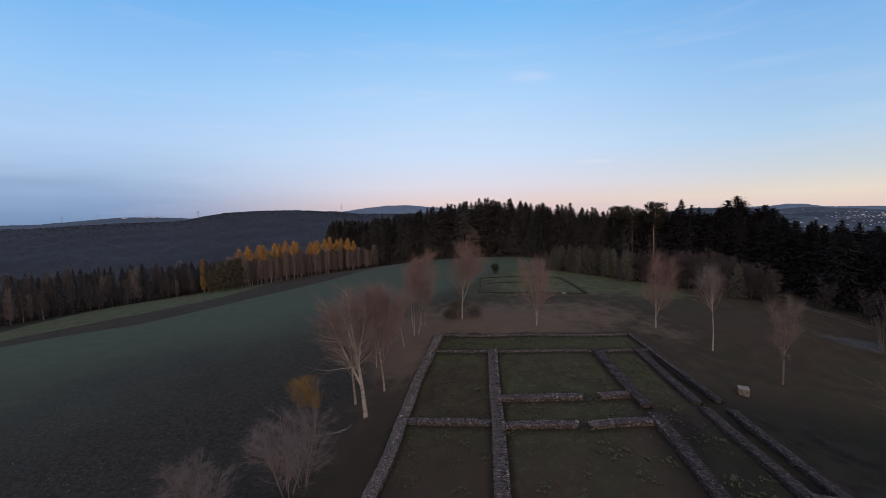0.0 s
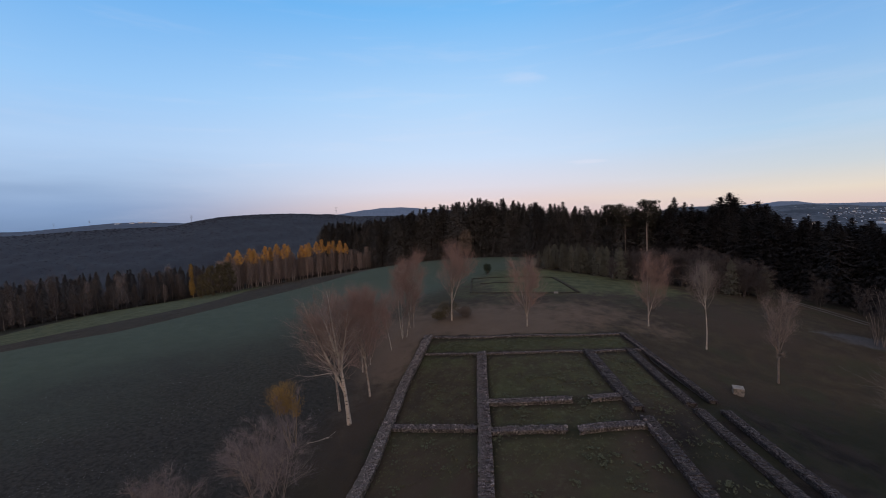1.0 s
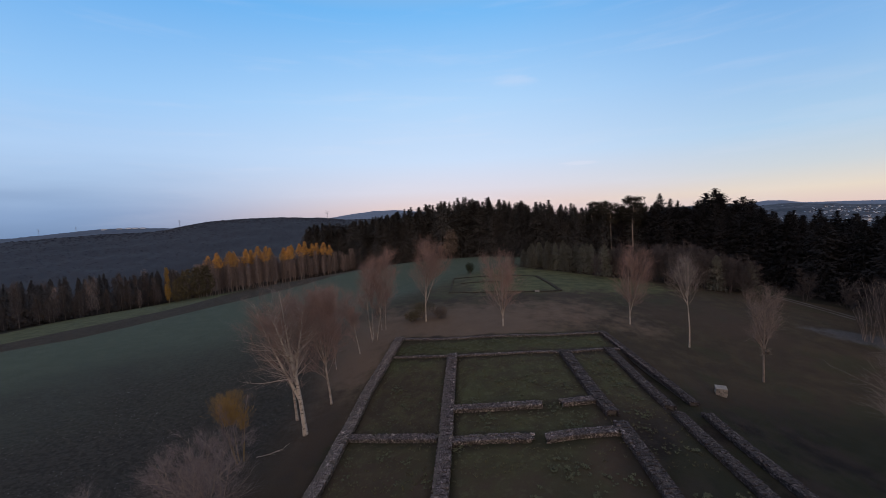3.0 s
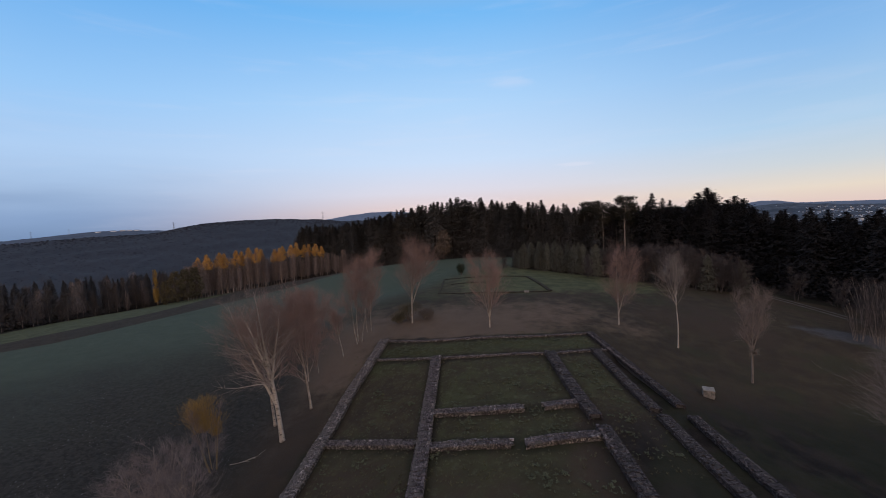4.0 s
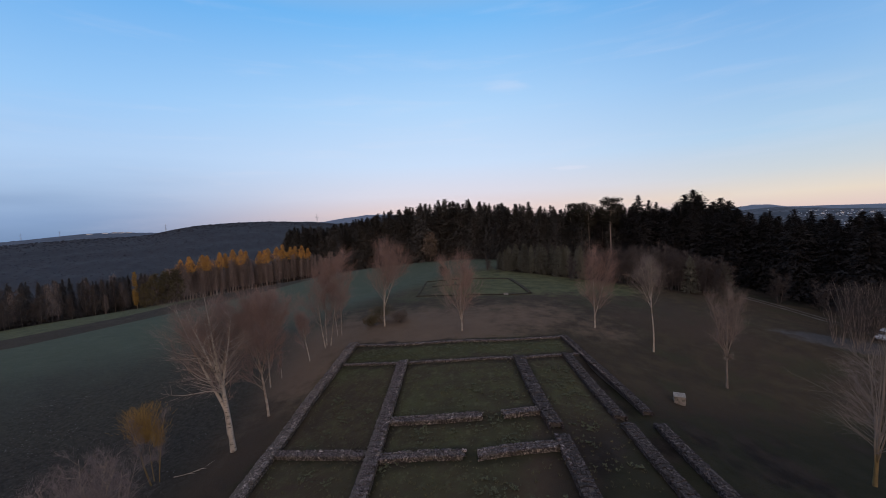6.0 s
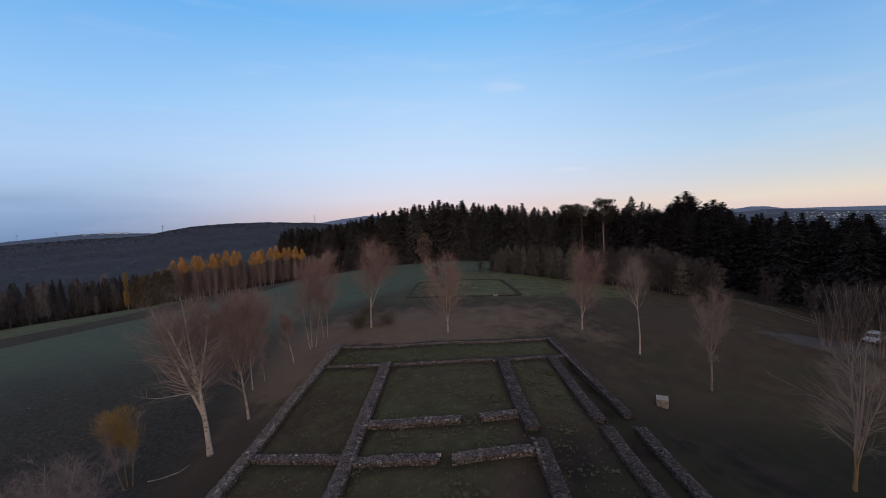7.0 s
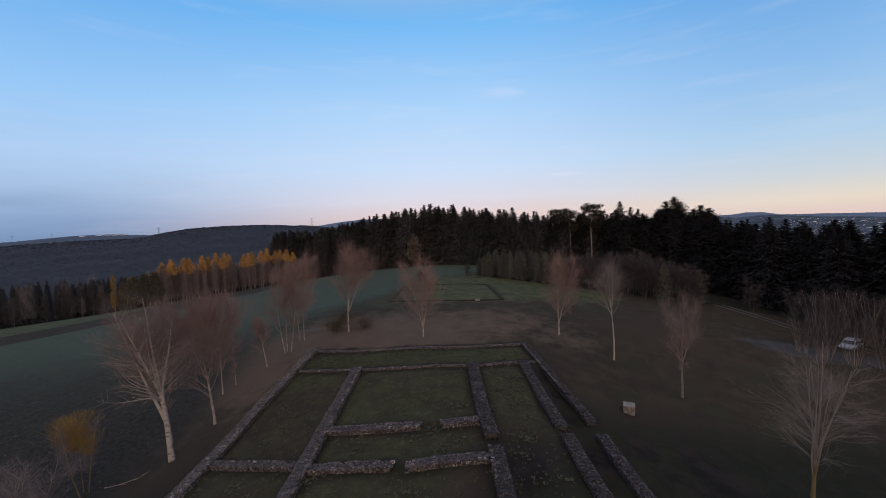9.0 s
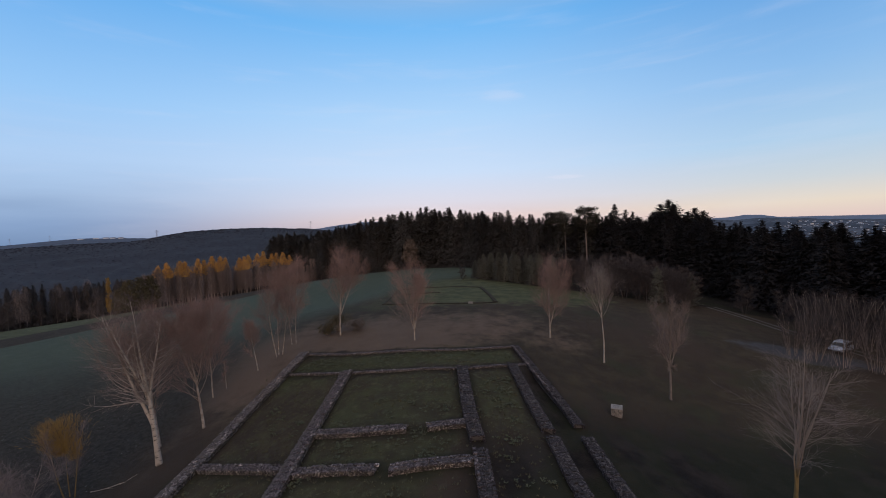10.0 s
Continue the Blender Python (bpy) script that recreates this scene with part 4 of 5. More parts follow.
def skyline(az):
    """How high the wood's outline stands above level, in degrees by bearing from the ruins."""
    return float(np.interp(az, (-60, -20, -17, -13, -9, -5, -0.5, 3.6, 8, 12, 16, 19, 22, 25, 28, 31, 34.5, 37, 40, 43, 46, 60),
                           (0.2, 0.7, 0.9, 1.5, 2.7, 3.2, 3.8, 3.3, 2.7, 2.2, 1.8, 1.8, 1.7, 1.5, 0.9, 1.2, 1.0, 0.0, -0.75, -0.85, -0.7, -0.8)))


def bearing(x, y):
    return math.degrees(math.atan2(x - VIEW.x, y - VIEW.y))


def reach_to(x, y, el):
    """The height of a tree at a place whose top shows at that many degrees above level."""
    return VIEW.z + math.hypot(x - VIEW.x, y - VIEW.y) * math.tan(radians(el)) - floor_at(x, y)


def spot(az, dist):
    return VIEW.x + math.sin(radians(az)) * dist, VIEW.y + math.cos(radians(az)) * dist


def set_copy(model, x, y, high, rnd, tall=20.0, wide=(0.85, 1.2), dz=-0.2):
    s = high / tall
    w = s * rnd.uniform(*wide)
    lean = Euler((rnd.uniform(-0.02, 0.02), rnd.uniform(-0.02, 0.02), rnd.uniform(0, 6.28)))
    return copy_thing(model, Matrix.LocRotScale(on(x, y, dz), lean, (w, w, s)))


rnd = random.Random(5)
SPRUCES = [spruce(200 + i, 4.2 + 0.35 * i, taper=0.68 + 0.06 * i, droop=0.18) for i in range(5)]
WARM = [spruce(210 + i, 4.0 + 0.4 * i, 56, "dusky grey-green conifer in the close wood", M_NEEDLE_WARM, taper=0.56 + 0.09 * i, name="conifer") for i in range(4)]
BROAD = [spruce(220 + i, 4.8, 60, "broad old fir with ragged dark crown", droop=-0.02, bare=0.1, taper=0.5, name="fir", fine=0.22) for i in range(2)]
EDGE = ((-72, 152), (-58, 146), (-42, 134), (-28, 116), (-8, 112), (8, 108), (20, 94), (34, 84), (52, 74), (64, 64), (68, 53), (69.5, 42), (74, 28), (83, 8), (95, -25))
for x, y, a in along(EDGE, 2.35):
    for row in range(3):
        px = x - math.sin(a) * (row * 4.2 + rnd.uniform(-1.6, 1.6)) + rnd.uniform(-1.3, 1.3)
        py = y + math.cos(a) * (row * 4.2 + rnd.uniform(-1.6, 1.6)) + rnd.uniform(-1.3, 1.3)
        even = 0.92 if bearing(px, py) > 35 else 0.72
        high = max(6, reach_to(px, py, skyline(bearing(px, py))) * (rnd.uniform(0.92, 1.0) if row else rnd.uniform(even, 0.97)))
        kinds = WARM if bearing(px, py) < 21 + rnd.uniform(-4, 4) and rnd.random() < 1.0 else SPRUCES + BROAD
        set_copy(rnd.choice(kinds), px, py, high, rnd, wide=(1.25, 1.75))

# trees that stand out of the skyline: bearing, distance, degrees above level
PINES = [tall_pine(240 + i) for i in range(3)]
for k, (az, dist, el) in enumerate(((22.2, 108, 3.0), (21.2, 112, 2.0), (23.3, 113, 1.9), (18.4, 112, 2.5), (19.5, 109, 2.3), (17.2, 114, 2.2), (17.9, 113, 1.5))):
    x, y = spot(az, dist)
    set_copy(PINES[k % 3], x, y, reach_to(x, y, el), rnd, wide=(1.1, 1.35))
for k, (az, dist, el) in enumerate(((31.5, 122, 2.7), (30.6, 124, 2.2), (32.2, 123, 2.1), (34.3, 120, 1.5), (35.0, 122, 1.1), (33.6, 121, 1.1), (29.9, 126, 1.3))):
    x, y = spot(az, dist)
    set_copy(BROAD[k % 2], x, y, reach_to(x, y, el), rnd, wide=(1.3, 1.6))
for k, (az, dist, el) in enumerate(((25.6, 118, 2.6), (26.8, 120, 1.8), (27.5, 121, 1.5), (38.8, 112, -0.3), (40.8, 103, -0.2), (42.2, 101, -0.5), (45.6, 100, -0.9), (46.9, 100, -0.8), (43.0, 105, -1.4), (-4.4, 132, 3.2), (-0.6, 134, 3.7), (2.8, 131, 3.5), (11.4, 125, 2.6), (10.2, 124, 2.4))):
    x, y = spot(az, dist)
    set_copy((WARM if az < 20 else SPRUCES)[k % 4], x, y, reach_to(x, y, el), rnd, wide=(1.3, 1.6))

# thicket of young pines and leafless scrub in front of the wood
YOUNG = [spruce(260 + i, 4.4, 44, "young grey-green pine in the dense thicket", M_NEEDLE_GREY, droop=-0.25, bare=0.03, taper=0.55, name="young_pine", fine=0.3) for i in range(3)]
SCRUB = []
for i in range(3):
    tr, bo, sp, tw = grow_bare(280 + i, 8.0, 3, 0.24, 36, 9, tilt=0.12, start=0.1, twig_r=0.03, subs=5)
    ob = thing("scrub_tree", (0, 0, 0), "leafless brown scrub tree at the wood's edge", "tree", "scrub along the wood")
    for t in tr:
        part("trunk", t, M_SCRUB, ob)
    limb = sp
    for s in bo:
        n = len(limb.v)
        limb.v += s.v
        limb.f += [tuple(q + n for q in f) for f in s.f]
    part("limb_fan", limb, M_SCRUB, ob)["kind"] = "stuff"
    part("twig_haze", tw, M_SCRUB, ob)["kind"] = "stuff"
    SCRUB.append(ob)


def thicket_top(az):
    return float(np.interp(az, (7, 8, 11.5, 15.4, 19.2, 22, 24, 27.4, 30.5, 34, 36, 38), (-4.6, -3.7, -3.2, -3.4, -3.9, -4.6, -4.2, -3.9, -4.8, -5.8, -6.8, -8)))


THICKET = ((17, 69), (24, 63), (30, 59), (38, 54), (45, 47), (52, 42.5), (56, 43))
for x, y, a in along(THICKET, 2.1):
    for row in range(3):
        px = x - math.sin(a) * row * 2.6 + rnd.uniform(-0.9, 0.9)
        py = y + math.cos(a) * row * 2.6 + rnd.uniform(-0.9, 0.9)
        az = bearing(px, py)
        high = max(2.5, reach_to(px, py, thicket_top(az)) * rnd.uniform(0.82, 1.02))
        if az < 20 and rnd.random() < 0.9 or rnd.random() < 0.1:
            set_copy(rnd.choice(YOUNG), px, py, high, rnd, wide=(0.8, 1.3))
        else:
            set_copy(rnd.choice(SCRUB), px, py, high, rnd, 8.0, (0.9, 1.3))
for x, y, h in ((60.5, 41, 5.5), (64, 37, 5.0), (66, 33, 4.5), (30.5, 55, 5.0), (14.5, 66, 3.5)):
    set_copy(SCRUB[0], x, y, h, rnd, 8.0)
# tall pale shrubs behind the parked car
HAZEL = []
for i in range(2):
    tr, bo, sp, tw = grow_bare(290 + i, 8.0, 11, 0.2, 121, 3, tilt=0.2, start=0.15, twig_r=0.014, subs=4, angle=0.5, upward=0.22, girth=0.0075, limb_r=0.5)
    ob = thing("hazel_shrub", (0, 0, 0), "tall leafless shrub with many pale upright stems", "shrub", "shrubs by the yard")
    for t in tr:
        part("stem", t, M_STEM_PALE, ob)
    limb = sp
    for s in bo:
        n = len(limb.v)
        limb.v += s.v
        limb.f += [tuple(q + n for q in f) for f in s.f]
    part("limb_fan", limb, M_STEM_PALE, ob)["kind"] = "stuff"
    part("twig_haze", tw, M_SCRUB, ob)["kind"] = "stuff"
    HAZEL.append(ob)
for k in range(12):
    x, y = 61.5 + 1.2 * k + rnd.uniform(-0.5, 0.5), 28.5 - 1.5 * k + rnd.uniform(-0.8, 0.8)
    set_copy(HAZEL[k % 2], x, y, rnd.uniform(6.0, 7.8), rnd, 8.0, (1.0, 1.3))
for x, y, h in ((60.9, 29.9, 6.2), (63.2, 29.0, 7.0), (51.8, 21.9, 5.0), (53.3, 20.7, 5.8), (54.6, 22.6, 5.4), (55.2, 19.4, 6.0), (57.4, 18.0, 5.8), (60.0, 16.6, 6.2)):
    set_copy(HAZEL[1], x, y, h, rnd, 8.0, (1.0, 1.2))

# golden birches along the far edge of the field
GOLD = [leafy_tree(300 + i, 14.0, "slender birch, bare below, golden autumn leaves in its top", 0.68, 2.0 + 0.15 * i, M_GOLD, M_STEM_PALE, 900, "golden_birch", 1500, 0.26, "golden birches at the field's edge", pale=True, point=0.9) for i in range(4)]
PALE = [leafy_tree(310 + i, 13.0, "slender leafless birch with pale trunk in a dense row", 0.9, 2.2, M_BROWN, (M_LIMB, M_LIMB, M_STEM_PALE)[i], 1500, "pale_birch", 0, 0.3, "golden birches at the field's edge", pale=True) for i in range(3)]
for az, el in ((-35.7, -3.0), (-34.8, -2.7), (-33.5, -2.6), (-32.9, -2.7), (-31.6, -2.45), (-30.9, -2.6), (-30.0, -2.2), (-29.2, -2.3), (-28.6, -2.5), (-26.9, -2.6), (-26.3, -2.5), (-25.8, -2.3), (-24.7, -2.2), (-24.0, -1.9), (-23.1, -2.3), (-22.4, -2.2), (-21.6, -2.2), (-20.7, -2.6)):
    x, y = spot(az, 158 + rnd.uniform(-4, 4))
    set_copy(rnd.choice(GOLD), x, y, reach_to(x, y, el), rnd, 14.0, (0.9, 1.15))
for k in range(92):
    az = -37.2 + 21 * (k + rnd.random()) / 92
    x, y = spot(az, 158 + rnd.uniform(-6, 8))
    set_copy(rnd.choice(PALE), x, y, reach_to(x, y, -3.4) * rnd.uniform(0.7, 1.08), rnd, 13.0, (0.9, 1.2))
COLUMN = leafy_tree(330, 9.0, "narrow golden-leaved tree standing alone at the wood's edge", 0.08, 1.0, M_YELLOW, M_LIMB, 60, "golden_poplar", 1300, 0.36, point=0.35)
COLUMN.matrix_basis = Matrix.LocRotScale(on(-90.5, 88.5, -0.3), None, (0.85, 0.85, 1.25))

OAK = leafy_tree(332, 10.0, "round-crowned oak with faded olive leaves beside the birches", 0.1, 3.0, M_OLIVE, M_BARK, 200, "oak", 1800, 0.45, "oaks beside the birches", point=0.4)
for az, dist, el in ((-38.4, 140, -4.4), (-37.3, 142, -4.2), (-36.4, 144, -4.1)):
    x, y = spot(az, dist)
    set_copy(OAK, x, y, reach_to(x, y, el), rnd, 10.0, (0.9, 1.1))
OAK.matrix_basis = Matrix.LocRotScale(on(*spot(-39.4, 143), -0.3), None, (0.8, 0.8, 0.75))

# mixed wood below the field's edge
DUSK = [spruce(230 + i, 2.4 + 0.5 * i, 46, "slim bluish dark conifer in the wood below the field", M_NEEDLE_DUSK, taper=0.55 + 0.1 * i, name="woodland_conifer") for i in range(3)]
MIXED = [leafy_tree(340 + i, 12.0, "leafless brown tree in the mixed wood below the field", 0.15, 2.6, M_BROWN, (M_LIMB, M_STEM_DARK, M_BARK, M_BARK)[i], 700, "wood_tree", 500, 0.35, "mixed wood below the field", pale=i == 1) for i in range(4)]
BELOW = ((-108, 36), (-104, 52), (-102, 66), (-101, 80), (-98, 98), (-92, 112))
for x, y, a in along(BELOW, 1.9):
    for row in range(4):
        px = x - math.sin(a) * (row * 5.5 + rnd.uniform(-2, 2)) + rnd.uniform(-1, 1)
        py = y + math.cos(a) * (row * 5.5 + rnd.uniform(-2, 2)) + rnd.uniform(-1, 1)
        el = float(np.interp(bearing(px, py), (-55, -47, -43, -40, -37, -34), (-3.8, -3.8, -4.0, -4.1, -3.7, -3.3)))
        high = max(5, reach_to(px, py, el) * (rnd.uniform(0.85, 1.02) if row else rnd.uniform(0.45, 0.9)))
        if row and rnd.random() < 0.8:
            set_copy(rnd.choice(DUSK), px, py, high, rnd, wide=(1.0, 1.5))
        else:
            set_copy(rnd.choice(MIXED), px, py, high, rnd, 12.0, (0.9, 1.3))

# a lone brown tree before the wood, the round bush, low bushes
LONE = leafy_tree(350, 8.6, "slender brown-leaved beech before the dark wood", 0.25, 1.9, M_BEECH, M_BARK, 300, "beech", 1300, 0.4, point=0.6)
LONE.matrix_basis = Matrix.LocRotScale(on(-1.5, 103.5, -0.2), None, (1.7, 1.7, 1.15))


def bush(x, y, size, label, mat, seed, count=900, leaf=0.13):
    rnd = random.Random(seed)
    ob = thing("bush", on(x, y), label, "bush")
    crown, limb = Shape(), Shape()
    for _ in range(12):
        a, r = rnd.uniform(0, 6.28), rnd.random() ** 0.5
        c = Vector((math.cos(a) * size[0] * 0.55 * r, math.sin(a) * size[0] * 0.55 * r, size[1] * rnd.uniform(0.3, 0.78)))
        limb.tube([Vector((0, 0, -0.1)), c * 0.5 + Vector((0, 0, 0.1)), c], [0.05, 0.035, 0.015], 4, False)
        clumps(rnd, crown, c, (size[0] * 0.42, size[0] * 0.42, size[1] * 0.3), count // 12, leaf)
    part("stem_fan", limb, M_BARK, ob)["kind"] = "stuff"
    part("crown", crown, mat, ob)
    return ob


bush(4.2, 62.0, (1.5, 3.0), "round dark evergreen bush standing alone in the grass", M_BUSH, 400, 3600)
bush(-3.6, 27.6, (2.3, 2.3), "low faded olive bush at a tree's foot", M_OLIVE, 401, 3400, 0.10)
bush(-1.2, 27.2, (1.9, 1.5), "low brownish bush at a tree's foot", M_BROWN, 402, 2000)
bush(-4.9, 26.8, (1.5, 1.5), "low faded olive bush at a tree's foot", M_OLIVE, 403, 1400)

# the willow's last leaves: fans of fine yellow shoots
tuft_shape, rnd = Shape(), random.Random(71)
for c0, reach, n0 in (((-0.7, 0.4, 2.7), 3.6, 1700), ((0.4, 0.3, 2.6), 2.2, 420), ((-1.2, 0.4, 2.6), 2.8, 500)):
    for _ in range(n0):
        d = Vector((rnd.gauss(-0.1, 0.25), rnd.gauss(0, 0.25), 1.0)).normalized()
        root = Vector(c0) + d * (reach * rnd.uniform(0.1, 0.85)) + Vector((rnd.gauss(0, 0.16), rnd.gauss(0, 0.16), 0))
        tuft_shape.spike(root, d * rnd.uniform(0.25, 0.55) + Vector((rnd.gauss(0, 0.14), rnd.gauss(0, 0.14), 0)), 0.008)
part("crown", tuft_shape, M_YELLOW, willow, "fan of faded yellow shoots")

# dark undergrowth along the edges of the woods
under, rnd = Shape(), random.Random(72)
for line, step, off in ((EDGE, 1.1, 1.0), (BELOW, 0.9, 2.0), (((-96, 110), (-80, 116), (-62, 120), (-46, 122)), 1.2, 0.0)):
    for x, y, a in along(line, step):
        for row in range(3):
            px, py = x - math.sin(a) * (off + row * 2.2 + rnd.uniform(-1, 1)), y + math.cos(a) * (off + row * 2.2 + rnd.uniform(-1, 1))
            h = rnd.uniform(0.8, 2.6)
            clumps(rnd, under, on(px, py, h * 0.45), (1.1, 1.1, h * 0.6), 26, 0.6)
tagged(new("undergrowth", under.mesh("undergrowth", M_UNDER)), "dark bramble undergrowth along the edge of the wood", "undergrowth", kind="stuff")

# the models of the woods stand at the back of the wood themselves
for k, ob in enumerate(SPRUCES + WARM + BROAD + PINES + DUSK):
    x, y = -34 + 7 * k, 142 - 3.5 * k
    ob.matrix_basis = Matrix.LocRotScale(on(x, y, -0.2), None, (0.72, 0.72, 0.72))
for k, ob in enumerate(YOUNG + SCRUB):
    ob.matrix_basis = Matrix.LocRotScale(on(22 + 5.5 * k, 74 - 3.4 * k, -0.2), None, (0.26, 0.26, 0.26) if k < 3 else (0.6, 0.6, 0.6))
for k, ob in enumerate(HAZEL):
    ob.matrix_basis = Matrix.LocRotScale(on(72 + 4 * k, 14 - 3 * k, -0.2), None, (0.9, 0.9, 0.9))
for k, ob in enumerate(GOLD + PALE + MIXED):
    x, y = spot(-36.5 + 1.6 * k, 164)
    ob.matrix_basis = Matrix.LocRotScale(on(x, y, -0.2), None, (0.8, 0.8, 0.8))

# ---- distance ----
def ridge(name, label, profile, r_top, r_foot, z_foot, mat, rough, seed, steps=220, rings=26):
    """A range of hills round the valley: outline in degrees above level by bearing, at a distance."""
    s = Shape()
    az0, az1 = profile[0][0], profile[-1][0]
    bearings, levels = zip(*profile)
    for i in range(steps + 1):
        az = az0 + (az1 - az0) * i / steps
        z_top = VIEW.z + r_top * math.tan(radians(float(np.interp(az, bearings, levels))))
        for k in range(rings + 2):
            f = min(1.0, k / rings)
            r = r_foot + (r_top - r_foot) * f
            z = z_foot + (z_top - z_foot) * (f * 0.75 + 0.25 * f * f)
            x, y = spot(az, r)
            if k > rings:
                x, y = spot(az, r * 1.15)
                z = z_foot - 20
            else:
                z += rough * (noise.noise(Vector((x * 0.012, y * 0.012, seed))) + 0.8 * noise.noise(Vector((x * 0.09, y * 0.09, seed)))) * (1.0 if k < rings else 0.45)
            s.v.append(Vector((x, y, z)))
    n = rings + 2
    s.f = [(i * n + k, i * n + k + 1, (i + 1) * n + k + 1, (i + 1) * n + k) for i in range(steps) for k in range(n - 1)]
    return tagged(new(name, s.mesh(name, mat, True)), label, "hill", kind="structure")


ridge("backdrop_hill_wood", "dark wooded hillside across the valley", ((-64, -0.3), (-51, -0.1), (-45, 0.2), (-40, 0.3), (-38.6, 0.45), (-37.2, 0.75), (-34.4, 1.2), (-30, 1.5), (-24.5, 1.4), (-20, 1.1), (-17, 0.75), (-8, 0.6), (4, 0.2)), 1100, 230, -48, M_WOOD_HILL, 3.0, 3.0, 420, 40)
ridge("backdrop_hill_plateau", "far plateau beyond the valley, distance haze painted blue", ((-66, 0.2), (-51, 0.2), (-47, 0.6), (-44, 0.8), (-41, 0.75), (-38, 0.55), (-30, 0.4)), 2700, 1500, -20, M_FAR_PLATEAU, 5.0, 9.0)
ridge("backdrop_hill_blue", "mountain ridge on the skyline, distance haze painted faint blue", ((-22, 0.5), (-19, 1.1), (-16, 1.5), (-13, 1.8), (-10, 1.8), (-6, 1.4), (4, 0.6)), 3000, 1700, -20, M_FAR, 5.0, 15.0)
ridge("backdrop_hill_town", "hillside behind a scattered town, distance haze painted blue-grey", ((20, -0.6), (25, -0.1), (28, 0.3), (33, 0.2), (36, -0.05), (38, 0.1), (41, -0.05), (44.5, -0.35), (48, -0.55), (64, -0.5)), 2300, 500, -70, M_FAR_SLOPE, 6.0, 21.0)
ridge("backdrop_hill_pale", "far ridge above the town, palest with painted haze", ((30, 0.2), (35.5, 0.3), (37, 0.5), (38.5, 0.42), (40, 0.1), (48, -0.1), (56, -0.4)), 3300, 2500, -20, M_FAR, 4.0, 27.0)


def hill_trees(seed, count):
    """The closed canopy of the wooded hillside: small pointed and rounded tops."""
    rnd, s = random.Random(seed), Shape()
    hill = bpy.data.objects["backdrop_hill_wood"].data
    rings, steps = 42, 420
    pts = [v.co for v in hill.vertices]
    for _ in range(count):
        i, k = rnd.randrange(steps), rings - 3 - int(36 * rnd.random() ** 1.4)
        p = pts[i * rings + k].lerp(pts[(i + 1) * rings + k + 1], rnd.random())
        w = (0.7 + 1.7 * k / rings) * rnd.uniform(0.6, 1.3)
        h = w * rnd.uniform(0.3, 1.0) * (0.12 + 0.4 * max(0.0, (k - 27) / 12) ** 2)
        n, t = len(s.v), rnd.uniform(0, 6.28)
        blunt = rnd.uniform(0.4, 0.75)
        for z, r in ((-2.0, 1.0), (h * 0.55, 0.8), (h * 0.85, blunt)):
            s.v += [p + Vector((math.cos(t + 1.2566 * q) * w * r, math.sin(t + 1.2566 * q) * w * r, z)) for q in range(5)]
        s.v.append(p + Vector((0, 0, h)))
        for ring in (0, 5):
            s.f += [(n + ring + q, n + ring + (q + 1) % 5, n + ring + 5 + (q + 1) % 5, n + ring + 5 + q) for q in range(5)]
        s.f += [(n + 10 + q, n + 10 + (q + 1) % 5, n + 15) for q in range(5)]
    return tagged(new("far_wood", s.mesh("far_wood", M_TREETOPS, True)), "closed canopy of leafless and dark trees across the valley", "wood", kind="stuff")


hill_trees(81, 11000)


def house_model(seed, wall_mat, roof_mat, size):
    w, d, h = size
    ob = thing("house", (0, 0, 0), "small far house with pale walls and pitched roof", "house", "houses of the far town")
    body = Shape()
    body.block(Matrix.Identity(4), (w, d, h))
    part("wall", body, wall_mat, ob)
    roof = Shape()
    roof.v = [Vector(p) for p in ((-w / 2 - 0.5, -d / 2 - 0.5, h), (w / 2 + 0.5, -d / 2 - 0.5, h), (w / 2 + 0.5, d / 2 + 0.5, h), (-w / 2 - 0.5, d / 2 + 0.5, h), (-w / 2 - 0.5, 0, h + d * 0.4), (w / 2 + 0.5, 0, h + d * 0.4))]
    roof.f = [(0, 1, 5, 4), (2, 3, 4, 5), (3, 0, 4), (1, 2, 5), (3, 2, 1, 0)]
    part("roof", roof, roof_mat, ob)
    return ob


HOUSES = [house_model(1, M_RENDER, M_TILE, (13, 10, 6)), house_model(2, M_RENDER, M_SLATE, (16, 11, 8)), house_model(3, M_PALE, M_SLATE, (34, 16, 11))]
rnd = random.Random(11)


def hill_height(az, r):
    """Height of the town's hillside."""
    top = VIEW.z + 2300 * math.tan(radians(float(np.interp(az, (20, 25, 28, 33, 36, 38, 41, 44.5, 48, 64), (-0.6, -0.1, 0.4, 0.3, 0.05, 0.15, -0.05, -0.35, -0.55, -0.5)))))
    f = (r - 500) / 1800
    return -70 + (top + 70) * (f * 0.75 + 0.25 * f * f)


for k in range(290):
    az, r = rnd.triangular(36.5, 54, 45), rnd.uniform(1350, 2150)
    x, y = spot(az, r)
    m = Matrix.LocRotScale((x, y, hill_height(az, r) - 1), Euler((0, 0, rnd.uniform(0, 3.14))), (0.5, 0.5, 0.6))
    model = HOUSES[2 if rnd.random() < 0.1 else rnd.randrange(2)]
    if k < 3:
        HOUSES[k].matrix_basis = m
    else:
        copy_thing(model, m)
for az, r, z in ((-43.0, 2600, 0.70), (-42.2, 2600, 0.72), (-40.9, 2600, 0.68), (-44.3, 2600, 0.66), (-41.6, 2600, 0.7)):
    x, y = spot(az, r)
    copy_thing(HOUSES[2], Matrix.LocRotScale((x, y, VIEW.z + r * math.tan(radians(z))), Euler((0, 0, radians(-az))), (1.3, 1.0, 0.55)))


